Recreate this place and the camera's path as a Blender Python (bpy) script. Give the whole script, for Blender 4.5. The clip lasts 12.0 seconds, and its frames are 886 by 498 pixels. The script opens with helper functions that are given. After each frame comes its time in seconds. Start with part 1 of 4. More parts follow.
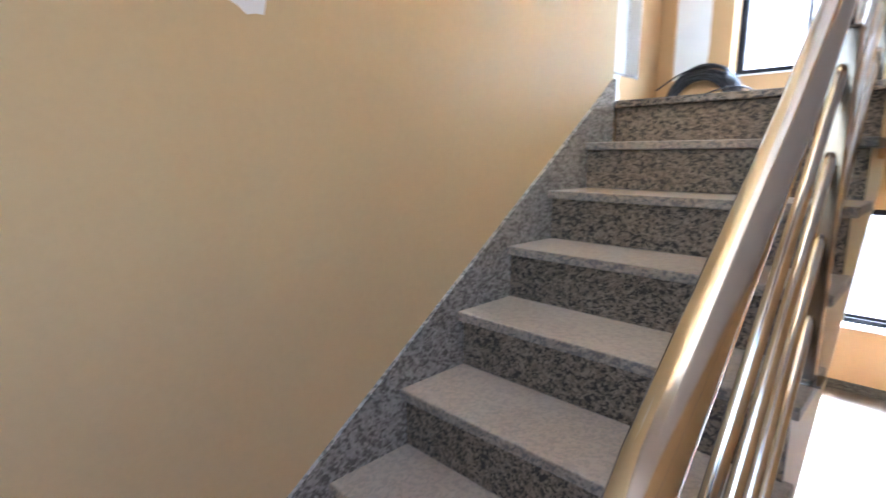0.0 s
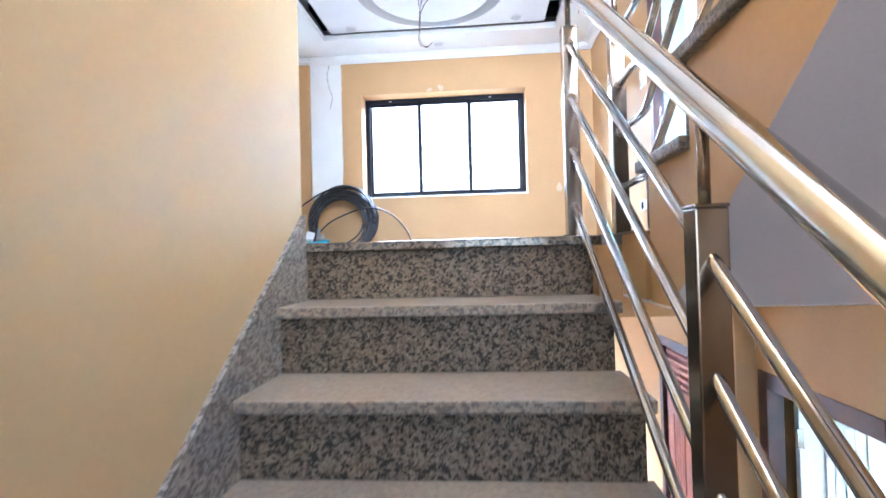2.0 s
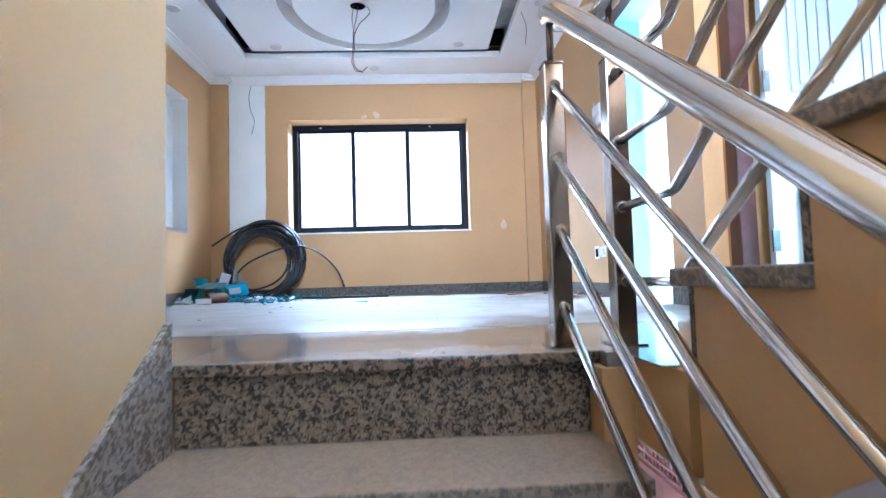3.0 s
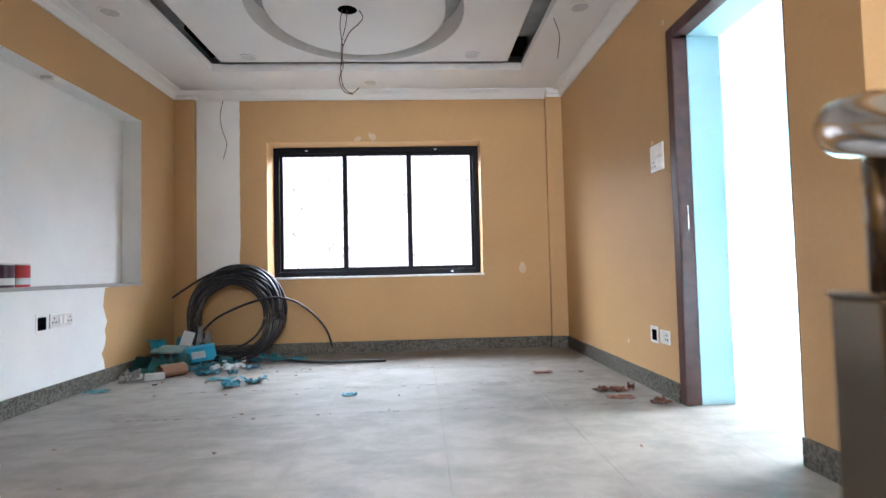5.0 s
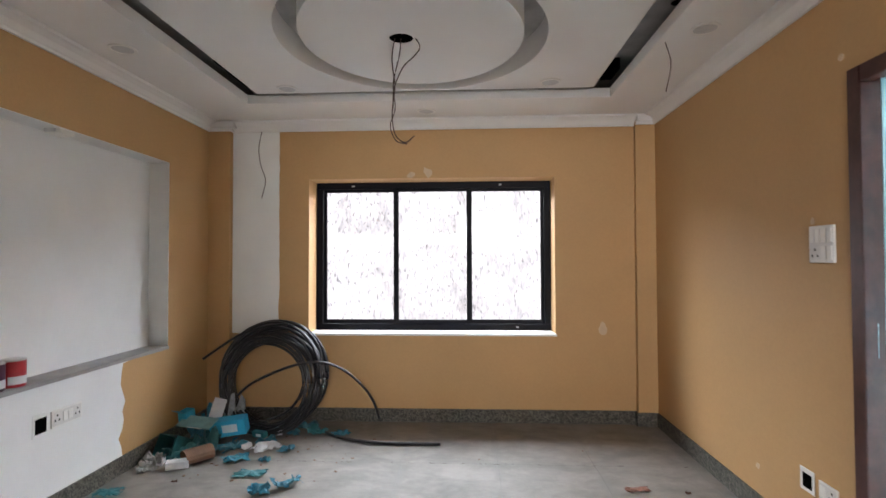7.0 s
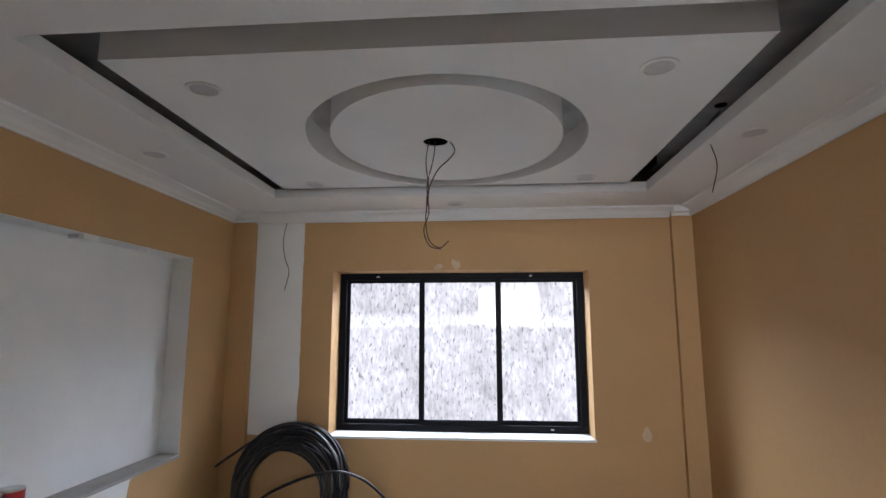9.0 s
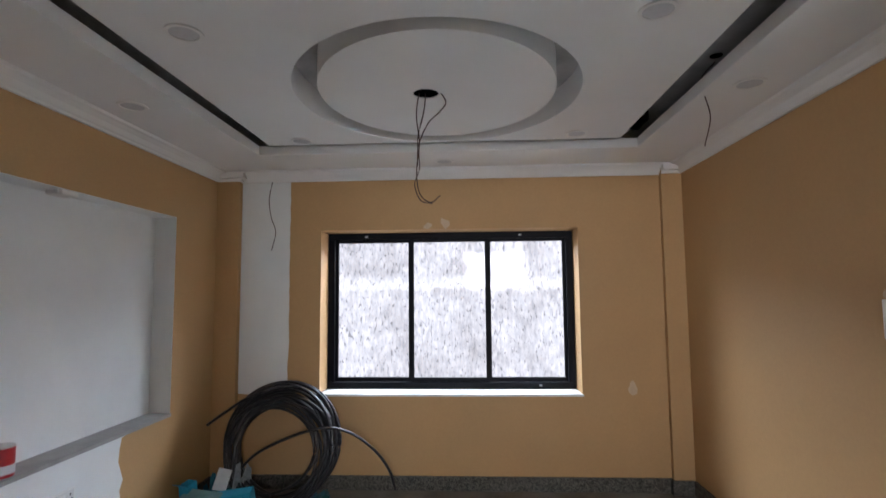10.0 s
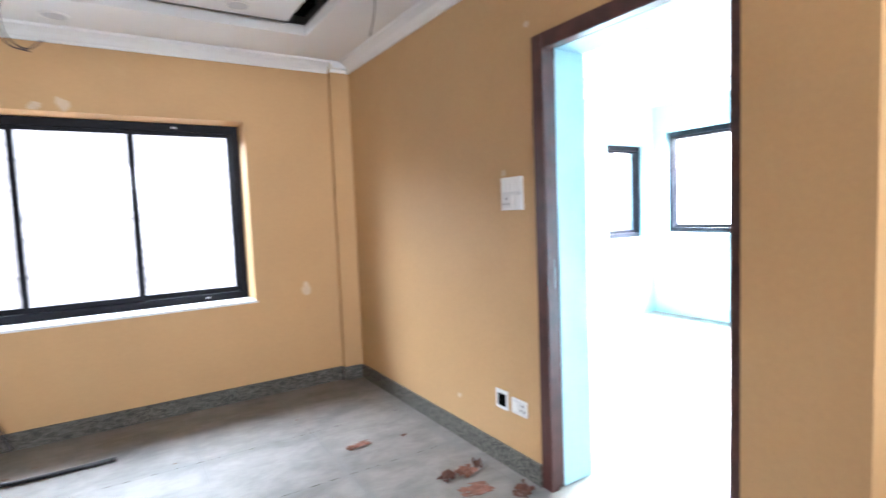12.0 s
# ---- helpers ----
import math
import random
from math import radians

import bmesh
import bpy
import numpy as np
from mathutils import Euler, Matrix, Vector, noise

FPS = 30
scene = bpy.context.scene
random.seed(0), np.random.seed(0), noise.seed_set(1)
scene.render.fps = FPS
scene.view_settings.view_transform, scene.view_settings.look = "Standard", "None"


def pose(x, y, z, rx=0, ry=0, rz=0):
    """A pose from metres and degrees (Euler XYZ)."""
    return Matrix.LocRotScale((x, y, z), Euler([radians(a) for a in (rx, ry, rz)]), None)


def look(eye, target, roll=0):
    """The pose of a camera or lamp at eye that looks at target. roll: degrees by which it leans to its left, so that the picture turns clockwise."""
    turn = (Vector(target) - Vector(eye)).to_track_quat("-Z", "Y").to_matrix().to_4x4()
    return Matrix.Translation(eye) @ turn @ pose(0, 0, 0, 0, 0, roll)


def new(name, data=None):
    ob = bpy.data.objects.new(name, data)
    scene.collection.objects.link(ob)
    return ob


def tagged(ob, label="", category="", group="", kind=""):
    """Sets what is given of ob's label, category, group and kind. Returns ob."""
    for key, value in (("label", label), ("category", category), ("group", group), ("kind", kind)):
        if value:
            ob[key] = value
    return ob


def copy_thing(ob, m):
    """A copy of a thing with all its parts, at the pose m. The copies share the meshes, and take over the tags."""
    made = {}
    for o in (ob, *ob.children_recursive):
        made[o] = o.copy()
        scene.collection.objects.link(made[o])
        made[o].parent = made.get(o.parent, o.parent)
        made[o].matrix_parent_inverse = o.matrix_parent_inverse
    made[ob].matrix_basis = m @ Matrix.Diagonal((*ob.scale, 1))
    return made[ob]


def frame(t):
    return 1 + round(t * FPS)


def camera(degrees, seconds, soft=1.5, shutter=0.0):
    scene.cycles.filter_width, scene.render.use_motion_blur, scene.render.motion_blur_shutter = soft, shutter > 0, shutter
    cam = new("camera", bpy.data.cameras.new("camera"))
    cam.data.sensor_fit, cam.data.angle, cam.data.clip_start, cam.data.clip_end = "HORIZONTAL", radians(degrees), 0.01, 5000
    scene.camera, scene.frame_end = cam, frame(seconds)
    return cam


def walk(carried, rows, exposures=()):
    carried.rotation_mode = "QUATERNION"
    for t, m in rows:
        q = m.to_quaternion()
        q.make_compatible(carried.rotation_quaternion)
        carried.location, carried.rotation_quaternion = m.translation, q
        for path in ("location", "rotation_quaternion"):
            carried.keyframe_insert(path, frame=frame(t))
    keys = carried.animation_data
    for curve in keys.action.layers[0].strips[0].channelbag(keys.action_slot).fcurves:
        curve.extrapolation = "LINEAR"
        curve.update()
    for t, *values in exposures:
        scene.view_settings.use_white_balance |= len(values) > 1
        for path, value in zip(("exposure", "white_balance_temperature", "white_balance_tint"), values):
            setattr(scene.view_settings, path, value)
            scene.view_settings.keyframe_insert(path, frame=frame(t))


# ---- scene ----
cam = camera(81.6, 12.0, soft=1.45, shutter=0.4)
PATH = [
    (0, (-0.319, 1.788, -0.27), (-1.698, 3.196, -0.614), 0.3),
    (0.5, (-0.463, 1.842, -0.252), (-1.466, 3.551, -0.515), -1.0),
    (1, (-0.662, 1.999, -0.194), (-1.304, 3.886, -0.361), -1.4),
    (1.5, (-0.796, 2.172, -0.126), (-1.161, 4.137, -0.186), -1.5),
    (2, (-0.859, 2.376, -0.063), (-1.018, 4.369, -0.027), -1.5),
    (2.5, (-0.871, 2.666, 0.059), (-0.883, 4.664, 0.151), -1.2),
    (3, (-0.901, 2.887, 0.181), (-0.806, 4.882, 0.29), -1.7),
    (3.5, (-0.894, 3.081, 0.306), (-0.753, 5.073, 0.399), -1.6),
    (5.5, (-0.956, 3.946, 0.89), (-0.875, 5.943, 0.975), -1.2),
    (6, (-1.008, 4.088, 1.035), (-0.947, 6.086, 1.108), -0.9),
    (6.5, (-0.976, 4.279, 1.175), (-1.0, 6.279, 1.209), -0.4),
    (8.5, (-1.149, 4.584, 1.528), (-1.326, 6.563, 1.758), -0.2),
    (9, (-1.119, 4.579, 1.541), (-1.275, 6.551, 1.839), -0.0),
    (9.5, (-1.132, 4.587, 1.542), (-1.266, 6.564, 1.814), -0.1),
    (10, (-1.154, 4.611, 1.486), (-1.254, 6.601, 1.654), -0.5),
    (10.5, (-1.175, 4.621, 1.428), (-1.177, 6.62, 1.464), -1.1),
    (11, (-1.15, 4.643, 1.368), (-0.92, 6.629, 1.296), -2.0),
    (11.5, (-1.138, 4.672, 1.337), (-0.535, 6.574, 1.209), -2.2),
    (12, (-1.106, 4.771, 1.292), (-0.045, 6.46, 1.148), -2.3),
]
EXPOSURES = [(0.0, 3.25, 5350, 12), (1.0, 3.4, 5200, 11), (2.0, 3.3, 5050, 12), (2.5, 3.05, 4900, 12), (3.0, 2.6, 4850, 12), (3.7, 1.95, 5000, 12), (5.5, 1.85, 6450, 15), (6.5, 1.6, 6700, 16), (8.3, 0.97, 6100, 15), (10.0, 0.97, 6100, 15), (10.5, 1.2, 6100, 15), (11.0, 1.95, 6200, 15), (11.5, 2.2, 6000, 14), (12.0, 2.25, 5850, 14)]
walk(cam, [(t, look(eye, target, roll)) for t, eye, target, roll in PATH], EXPOSURES)

# ---- world, sun, daylight ----
SUN_EL, SUN_ROT = radians(34), radians(97)
world = bpy.data.worlds.new("world")
scene.world = world
world.use_nodes = True
wn = world.node_tree
sky = wn.nodes.new("ShaderNodeTexSky")
sky.sky_type, sky.sun_disc, sky.sun_elevation, sky.sun_rotation = "NISHITA", False, SUN_EL, SUN_ROT
wn.nodes["Background"].inputs["Strength"].default_value = 0.15
wn.links.new(sky.outputs[0], wn.nodes["Background"].inputs["Color"])

sun = new("sun", bpy.data.lights.new("sun", "SUN"))
sun.data.energy, sun.data.angle, sun.data.color = 4.0, radians(0.5), (1.0, 0.95, 0.88)
sun.matrix_world = look((20, -3, 14), (0, 0, 0))


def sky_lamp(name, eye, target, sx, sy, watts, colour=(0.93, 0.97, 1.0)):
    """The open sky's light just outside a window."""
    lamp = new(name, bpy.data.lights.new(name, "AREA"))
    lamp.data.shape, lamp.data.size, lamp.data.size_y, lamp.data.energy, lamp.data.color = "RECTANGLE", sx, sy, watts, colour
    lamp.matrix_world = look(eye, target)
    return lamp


BLUE = (0.83, 0.93, 1.0)
sky_lamp("window_daylight", (-1.33, 10.5, 2.98), (-1.4, 6.5, 0.9), 6.6, 1.45, 380, BLUE)
sky_lamp("window_daylight", (-1.4, 9.7, -0.35), (-1.4, 8.3, -2.7), 2.4, 0.9, 450)
sky_lamp("window_daylight", (5.1, 7.4, 2.75), (2.0, 7.0, 0.6), 2.2, 1.2, 2900)
sky_lamp("window_daylight", (5.1, 3.35, 2.75), (2.0, 3.4, 0.6), 2.2, 1.2, 1350, BLUE)
sky_lamp("window_daylight", (5.1, 3.35, -0.25), (3.4, 3.4, -2.6), 2.2, 1.0, 1100)
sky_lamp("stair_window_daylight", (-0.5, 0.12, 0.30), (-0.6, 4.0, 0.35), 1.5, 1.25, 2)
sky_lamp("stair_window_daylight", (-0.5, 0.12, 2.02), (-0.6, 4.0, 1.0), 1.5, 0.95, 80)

# ---- materials ----


def mat(name, colour, rough=0.6, metal=0.0, dark=0.85, scale=6.0, fine=0.06, bump=0.1, bump_scale=120.0, spec=0.5):
    """Painted or plain surface: broad stain, fine grain, slight relief."""
    m = bpy.data.materials.new(name)
    m.use_nodes = True
    nt = m.node_tree
    b = nt.nodes["Principled BSDF"]
    b.inputs["Roughness"].default_value, b.inputs["Metallic"].default_value = rough, metal
    b.inputs["Specular IOR Level"].default_value = spec
    tc = nt.nodes.new("ShaderNodeTexCoord")
    n1 = nt.nodes.new("ShaderNodeTexNoise")
    n1.inputs["Scale"].default_value, n1.inputs["Detail"].default_value = scale, 5
    nt.links.new(tc.outputs["Object"], n1.inputs["Vector"])
    n2 = nt.nodes.new("ShaderNodeTexNoise")
    n2.inputs["Scale"].default_value, n2.inputs["Detail"].default_value = bump_scale, 3
    nt.links.new(tc.outputs["Object"], n2.inputs["Vector"])
    ramp = nt.nodes.new("ShaderNodeValToRGB")
    ramp.color_ramp.elements[0].position, ramp.color_ramp.elements[1].position = 0.3, 0.7
    ramp.color_ramp.elements[0].color = (*[c * dark for c in colour], 1)
    ramp.color_ramp.elements[1].color = (*colour, 1)
    nt.links.new(n1.outputs["Fac"], ramp.inputs["Fac"])
    mix = nt.nodes.new("ShaderNodeMix")
    mix.data_type, mix.blend_type = "RGBA", "OVERLAY"
    mix.inputs["Factor"].default_value = fine
    nt.links.new(ramp.outputs["Color"], mix.inputs["A"])
    nt.links.new(n2.outputs["Fac"], mix.inputs["B"])
    nt.links.new(mix.outputs["Result"], b.inputs["Base Color"])
    bp = nt.nodes.new("ShaderNodeBump")
    bp.inputs["Strength"].default_value, bp.inputs["Distance"].default_value = bump, 0.004
    nt.links.new(n2.outputs["Fac"], bp.inputs["Height"])
    nt.links.new(bp.outputs["Normal"], b.inputs["Normal"])
    return m


def granite(name, low, mid, high, rough, grain=90.0, dust=0.0, dust_colour=(0.55, 0.51, 0.46), gloss_noise=0.1, up_dust=None, spec=0.5):
    """Speckled stone: dark, middle and pale crystals, with a film of building dust in cloudy patches."""
    m = bpy.data.materials.new(name)
    m.use_nodes = True
    nt = m.node_tree
    b = nt.nodes["Principled BSDF"]
    b.inputs["Specular IOR Level"].default_value = spec
    tc = nt.nodes.new("ShaderNodeTexCoord")
    warp = nt.nodes.new("ShaderNodeTexNoise")
    warp.inputs["Scale"].default_value, warp.inputs["Detail"].default_value = grain * 0.7, 2
    nt.links.new(tc.outputs["Object"], warp.inputs["Vector"])
    add = nt.nodes.new("ShaderNodeMixRGB")
    add.blend_type, add.inputs[0].default_value = "ADD", 0.02
    nt.links.new(tc.outputs["Object"], add.inputs[1])
    nt.links.new(warp.outputs["Color"], add.inputs[2])
    v = nt.nodes.new("ShaderNodeTexVoronoi")
    v.inputs["Scale"].default_value = grain
    nt.links.new(add.outputs[0], v.inputs["Vector"])
    sep = nt.nodes.new("ShaderNodeSeparateColor")
    nt.links.new(v.outputs["Color"], sep.inputs[0])
    big = nt.nodes.new("ShaderNodeTexNoise")
    big.inputs["Scale"].default_value, big.inputs["Detail"].default_value = grain * 0.33, 4
    nt.links.new(tc.outputs["Object"], big.inputs["Vector"])
    mx = nt.nodes.new("ShaderNodeMath")
    mx.operation = "ADD"
    nt.links.new(sep.outputs[0], mx.inputs[0])
    nt.links.new(big.outputs["Fac"], mx.inputs[1])
    half = nt.nodes.new("ShaderNodeMath")
    half.operation, half.inputs[1].default_value = "MULTIPLY", 0.5
    nt.links.new(mx.outputs[0], half.inputs[0])
    ramp = nt.nodes.new("ShaderNodeValToRGB")
    r = ramp.color_ramp
    r.elements[0].position, r.elements[0].color = 0.39, (*low, 1)
    r.elements[1].position, r.elements[1].color = 0.74, (*high, 1)
    e = r.elements.new(0.465)
    e.color = (*mid, 1)
    nt.links.new(half.outputs[0], ramp.inputs["Fac"])
    cloud = nt.nodes.new("ShaderNodeTexNoise")
    cloud.inputs["Scale"].default_value, cloud.inputs["Detail"].default_value, cloud.inputs["Roughness"].default_value = 2.3, 7, 0.65
    geo = nt.nodes.new("ShaderNodeNewGeometry")
    nt.links.new(geo.outputs["Position"], cloud.inputs["Vector"])
    dr = nt.nodes.new("ShaderNodeMapRange")
    dr.inputs["From Min"].default_value, dr.inputs["From Max"].default_value = 0.3, 0.7
    dr.inputs["To Min"].default_value, dr.inputs["To Max"].default_value = dust * 0.6, dust
    nt.links.new(cloud.outputs["Fac"], dr.inputs["Value"])
    mix = nt.nodes.new("ShaderNodeMix")
    mix.data_type = "RGBA"
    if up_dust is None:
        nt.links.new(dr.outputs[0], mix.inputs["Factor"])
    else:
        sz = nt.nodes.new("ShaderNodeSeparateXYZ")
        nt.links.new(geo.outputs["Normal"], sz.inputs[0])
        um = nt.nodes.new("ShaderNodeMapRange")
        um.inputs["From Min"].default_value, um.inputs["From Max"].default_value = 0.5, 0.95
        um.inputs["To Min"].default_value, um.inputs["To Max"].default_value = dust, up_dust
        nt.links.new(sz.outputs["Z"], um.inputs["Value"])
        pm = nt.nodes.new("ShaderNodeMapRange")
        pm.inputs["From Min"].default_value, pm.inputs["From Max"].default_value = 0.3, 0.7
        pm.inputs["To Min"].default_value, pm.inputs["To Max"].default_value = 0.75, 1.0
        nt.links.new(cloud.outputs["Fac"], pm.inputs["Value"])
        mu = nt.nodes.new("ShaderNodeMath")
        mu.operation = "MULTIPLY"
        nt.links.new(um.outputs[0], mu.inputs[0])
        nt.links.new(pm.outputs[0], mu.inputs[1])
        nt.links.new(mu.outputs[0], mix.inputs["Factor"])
    nt.links.new(ramp.outputs["Color"], mix.inputs["A"])
    mix.inputs["B"].default_value = (*dust_colour, 1)
    nt.links.new(mix.outputs["Result"], b.inputs["Base Color"])
    rr = nt.nodes.new("ShaderNodeMapRange")
    rr.inputs["From Min"].default_value, rr.inputs["From Max"].default_value = 0.3, 0.7
    rr.inputs["To Min"].default_value, rr.inputs["To Max"].default_value = rough, rough + gloss_noise
    nt.links.new(cloud.outputs["Fac"], rr.inputs["Value"])
    nt.links.new(rr.outputs[0], b.inputs["Roughness"])
    return m


def add_joint_dirt(m, x0=-0.215, y0=7.145, tile=0.61):
    """Cloudy washed-out stains over a slab floor, and grey cement smears along its joints, broken up by noise."""
    nt = m.node_tree
    b = nt.nodes["Principled BSDF"]
    src = b.inputs["Base Color"].links[0].from_socket
    geo = nt.nodes.new("ShaderNodeNewGeometry")
    sep = nt.nodes.new("ShaderNodeSeparateXYZ")
    nt.links.new(geo.outputs["Position"], sep.inputs[0])
    wob = nt.nodes.new("ShaderNodeTexNoise")
    wob.inputs["Scale"].default_value, wob.inputs["Detail"].default_value = 3.0, 3
    nt.links.new(geo.outputs["Position"], wob.inputs["Vector"])
    ds = []
    for axis, o in (("X", x0), ("Y", y0)):
        s = nt.nodes.new("ShaderNodeMath")
        s.operation, s.inputs[1].default_value = "SUBTRACT", o
        nt.links.new(sep.outputs[axis], s.inputs[0])
        p = nt.nodes.new("ShaderNodeMath")
        p.operation, p.inputs[1].default_value = "PINGPONG", tile / 2
        nt.links.new(s.outputs[0], p.inputs[0])
        ds.append(p)
    mn = nt.nodes.new("ShaderNodeMath")
    mn.operation = "MINIMUM"
    nt.links.new(ds[0].outputs[0], mn.inputs[0])
    nt.links.new(ds[1].outputs[0], mn.inputs[1])
    band = nt.nodes.new("ShaderNodeMapRange")
    band.inputs["From Min"].default_value, band.inputs["From Max"].default_value = 0.006, 0.042
    band.inputs["To Min"].default_value, band.inputs["To Max"].default_value = 0.72, 0.0
    nt.links.new(mn.outputs[0], band.inputs["Value"])
    br = nt.nodes.new("ShaderNodeMapRange")
    br.inputs["From Min"].default_value, br.inputs["From Max"].default_value = 0.42, 0.58
    nt.links.new(wob.outputs["Fac"], br.inputs["Value"])
    mu = nt.nodes.new("ShaderNodeMath")
    mu.operation = "MULTIPLY"
    nt.links.new(band.outputs[0], mu.inputs[0])
    nt.links.new(br.outputs[0], mu.inputs[1])
    stain_map, stain, blot = nt.nodes.new("ShaderNodeMapping"), nt.nodes.new("ShaderNodeTexNoise"), nt.nodes.new("ShaderNodeValToRGB")
    stain_map.inputs["Scale"].default_value = (1.0, 1.6, 1.0)
    nt.links.new(geo.outputs["Position"], stain_map.inputs["Vector"])
    stain.inputs["Scale"].default_value, stain.inputs["Detail"].default_value, stain.inputs["Roughness"].default_value, stain.inputs["Distortion"].default_value = 3.1, 9, 0.68, 0.25
    nt.links.new(stain_map.outputs[0], stain.inputs["Vector"])
    blot.color_ramp.elements[0].position, blot.color_ramp.elements[0].color = 0.36, (0.72, 0.715, 0.71, 1)
    blot.color_ramp.elements[1].position, blot.color_ramp.elements[1].color = 0.60, (1.08, 1.08, 1.08, 1)
    nt.links.new(stain.outputs["Fac"], blot.inputs["Fac"])
    washed = nt.nodes.new("ShaderNodeMixRGB")
    washed.blend_type, washed.inputs[0].default_value = "MULTIPLY", 1.0
    nt.links.new(src, washed.inputs[1])
    nt.links.new(blot.outputs["Color"], washed.inputs[2])
    src = washed.outputs[0]
    mix = nt.nodes.new("ShaderNodeMix")
    mix.data_type = "RGBA"
    nt.links.new(mu.outputs[0], mix.inputs["Factor"])
    nt.links.new(src, mix.inputs["A"])
    mix.inputs["B"].default_value = (0.185, 0.175, 0.16, 1)
    nt.links.new(mix.outputs["Result"], b.inputs["Base Color"])


OCHRE = (0.525, 0.325, 0.147)
M_OCHRE = mat("ochre_paint", OCHRE, 0.6, dark=0.92, scale=1.6, fine=0.06, bump=0.06, bump_scale=60, spec=0.3)
M_CREAM = mat("cream_stair_paint", (0.55, 0.412, 0.222), 0.45, dark=0.94, scale=1.4, fine=0.05, bump=0.05, bump_scale=60)
M_WHITE = mat("white_ceiling_paint", (0.80, 0.795, 0.78), 0.75, dark=0.95, scale=2.0, fine=0.03, bump=0.03)
M_PRIMER = mat("white_primer", (0.79, 0.80, 0.79), 0.75, dark=0.93, scale=3.0, fine=0.06, bump=0.08, bump_scale=40)
M_FILLER = mat("wall_filler", (0.63, 0.48, 0.32), 0.8, dark=0.85, scale=20)
M_GREY_SOFFIT = mat("soffit_plaster", (0.52, 0.46, 0.44), 0.8, dark=0.95, scale=2.0)
M_TEAL = mat("turquoise_paint", (0.44, 0.65, 0.71), 0.5, dark=0.95, scale=2.0)
M_FRAME = mat("dark_red_wood", (0.085, 0.030, 0.024), 0.38, dark=0.55, scale=14, fine=0.2, bump=0.1)
M_ALU = mat("black_aluminium", (0.004, 0.004, 0.007), 0.5, dark=0.8, scale=20, bump=0.02, spec=0.12)
M_STEEL = mat("stainless_steel", (0.62, 0.60, 0.57), 0.16, metal=1.0, dark=0.93, scale=9, fine=0.03, bump=0.02, bump_scale=300)
# posts: darker and browner than the steel of handrail and bars
M_POST = mat("brown_post_steel", (0.25, 0.205, 0.16), 0.2, metal=1.0, dark=0.8, scale=9, fine=0.05, bump=0.02, bump_scale=300)
M_PIPE = mat("black_polythene", (0.017, 0.017, 0.019), 0.28, dark=0.7, scale=8, bump=0.03)
M_PLASTIC = mat("white_plastic", (0.78, 0.77, 0.74), 0.35, dark=0.96, scale=20)
# plain black in place of the shade inside holes and slot ends
M_DARK = mat("shade_black", (0.003, 0.003, 0.003), 1.0, spec=0.0, fine=0.0)
M_CYAN = mat("cyan_card", (0.03, 0.42, 0.66), 0.5, dark=0.85, scale=18, bump=0.05)
M_TEALCARD = mat("teal_card", (0.02, 0.16, 0.18), 0.5, dark=0.7, scale=18)
M_FILM = mat("turquoise_wrapping", (0.05, 0.24, 0.33), 0.35, dark=0.5, scale=25, bump=0.2)
M_BROWN = mat("brown_card", (0.20, 0.11, 0.065), 0.8, dark=0.7, scale=16, bump=0.15)
M_BRICK = mat("brick_red_scrap", (0.25, 0.105, 0.065), 0.85, dark=0.5, scale=30, bump=0.3)
M_PAPER = mat("white_card", (0.72, 0.74, 0.76), 0.6, dark=0.85, scale=15)
M_CAN_RED = mat("red_tin_paint", (0.50, 0.02, 0.03), 0.3, dark=0.8, scale=12)
M_CAN_DARK = mat("dark_tin_paint", (0.05, 0.01, 0.03), 0.3)
M_TIN = mat("tin", (0.6, 0.6, 0.6), 0.3, metal=1.0)
M_WIRE = mat("dark_wire", (0.05, 0.022, 0.015), 0.5)
M_DOORLEAF = mat("white_door_paint", (0.62, 0.72, 0.76), 0.35, dark=0.96, scale=3, bump=0.03)
M_REDDOOR = mat("pink_brown_door", (0.46, 0.17, 0.13), 0.45, dark=0.8, scale=8, fine=0.1)
STONE = ((0.014, 0.011, 0.008), (0.105, 0.077, 0.048), (0.18, 0.138, 0.094))
M_RISER = granite("riser_granite", *STONE, 0.34, spec=0.12, grain=145, dust=0.06, dust_colour=(0.36, 0.31, 0.25))
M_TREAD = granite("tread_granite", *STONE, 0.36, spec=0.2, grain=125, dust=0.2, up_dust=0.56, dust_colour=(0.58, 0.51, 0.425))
M_STAIR_SKIRT = granite("stair_skirting_granite", (0.018, 0.02, 0.021), (0.19, 0.19, 0.178), (0.35, 0.345, 0.32), 0.3, grain=115, dust=0.2)
M_SKIRT = granite("skirting_granite", (0.008, 0.008, 0.006), (0.056, 0.053, 0.041), (0.13, 0.124, 0.10), 0.45, grain=125, dust=0.1, spec=0.2)
M_FLOOR = granite("floor_granite", (0.150, 0.139, 0.125), (0.156, 0.144, 0.130), (0.175, 0.162, 0.146), 0.56, grain=38, dust=0.86, dust_colour=(0.243, 0.223, 0.199), gloss_noise=0.06)
M_FLOOR.node_tree.nodes["Principled BSDF"].inputs["Specular IOR Level"].default_value = 0.25
add_joint_dirt(M_FLOOR)


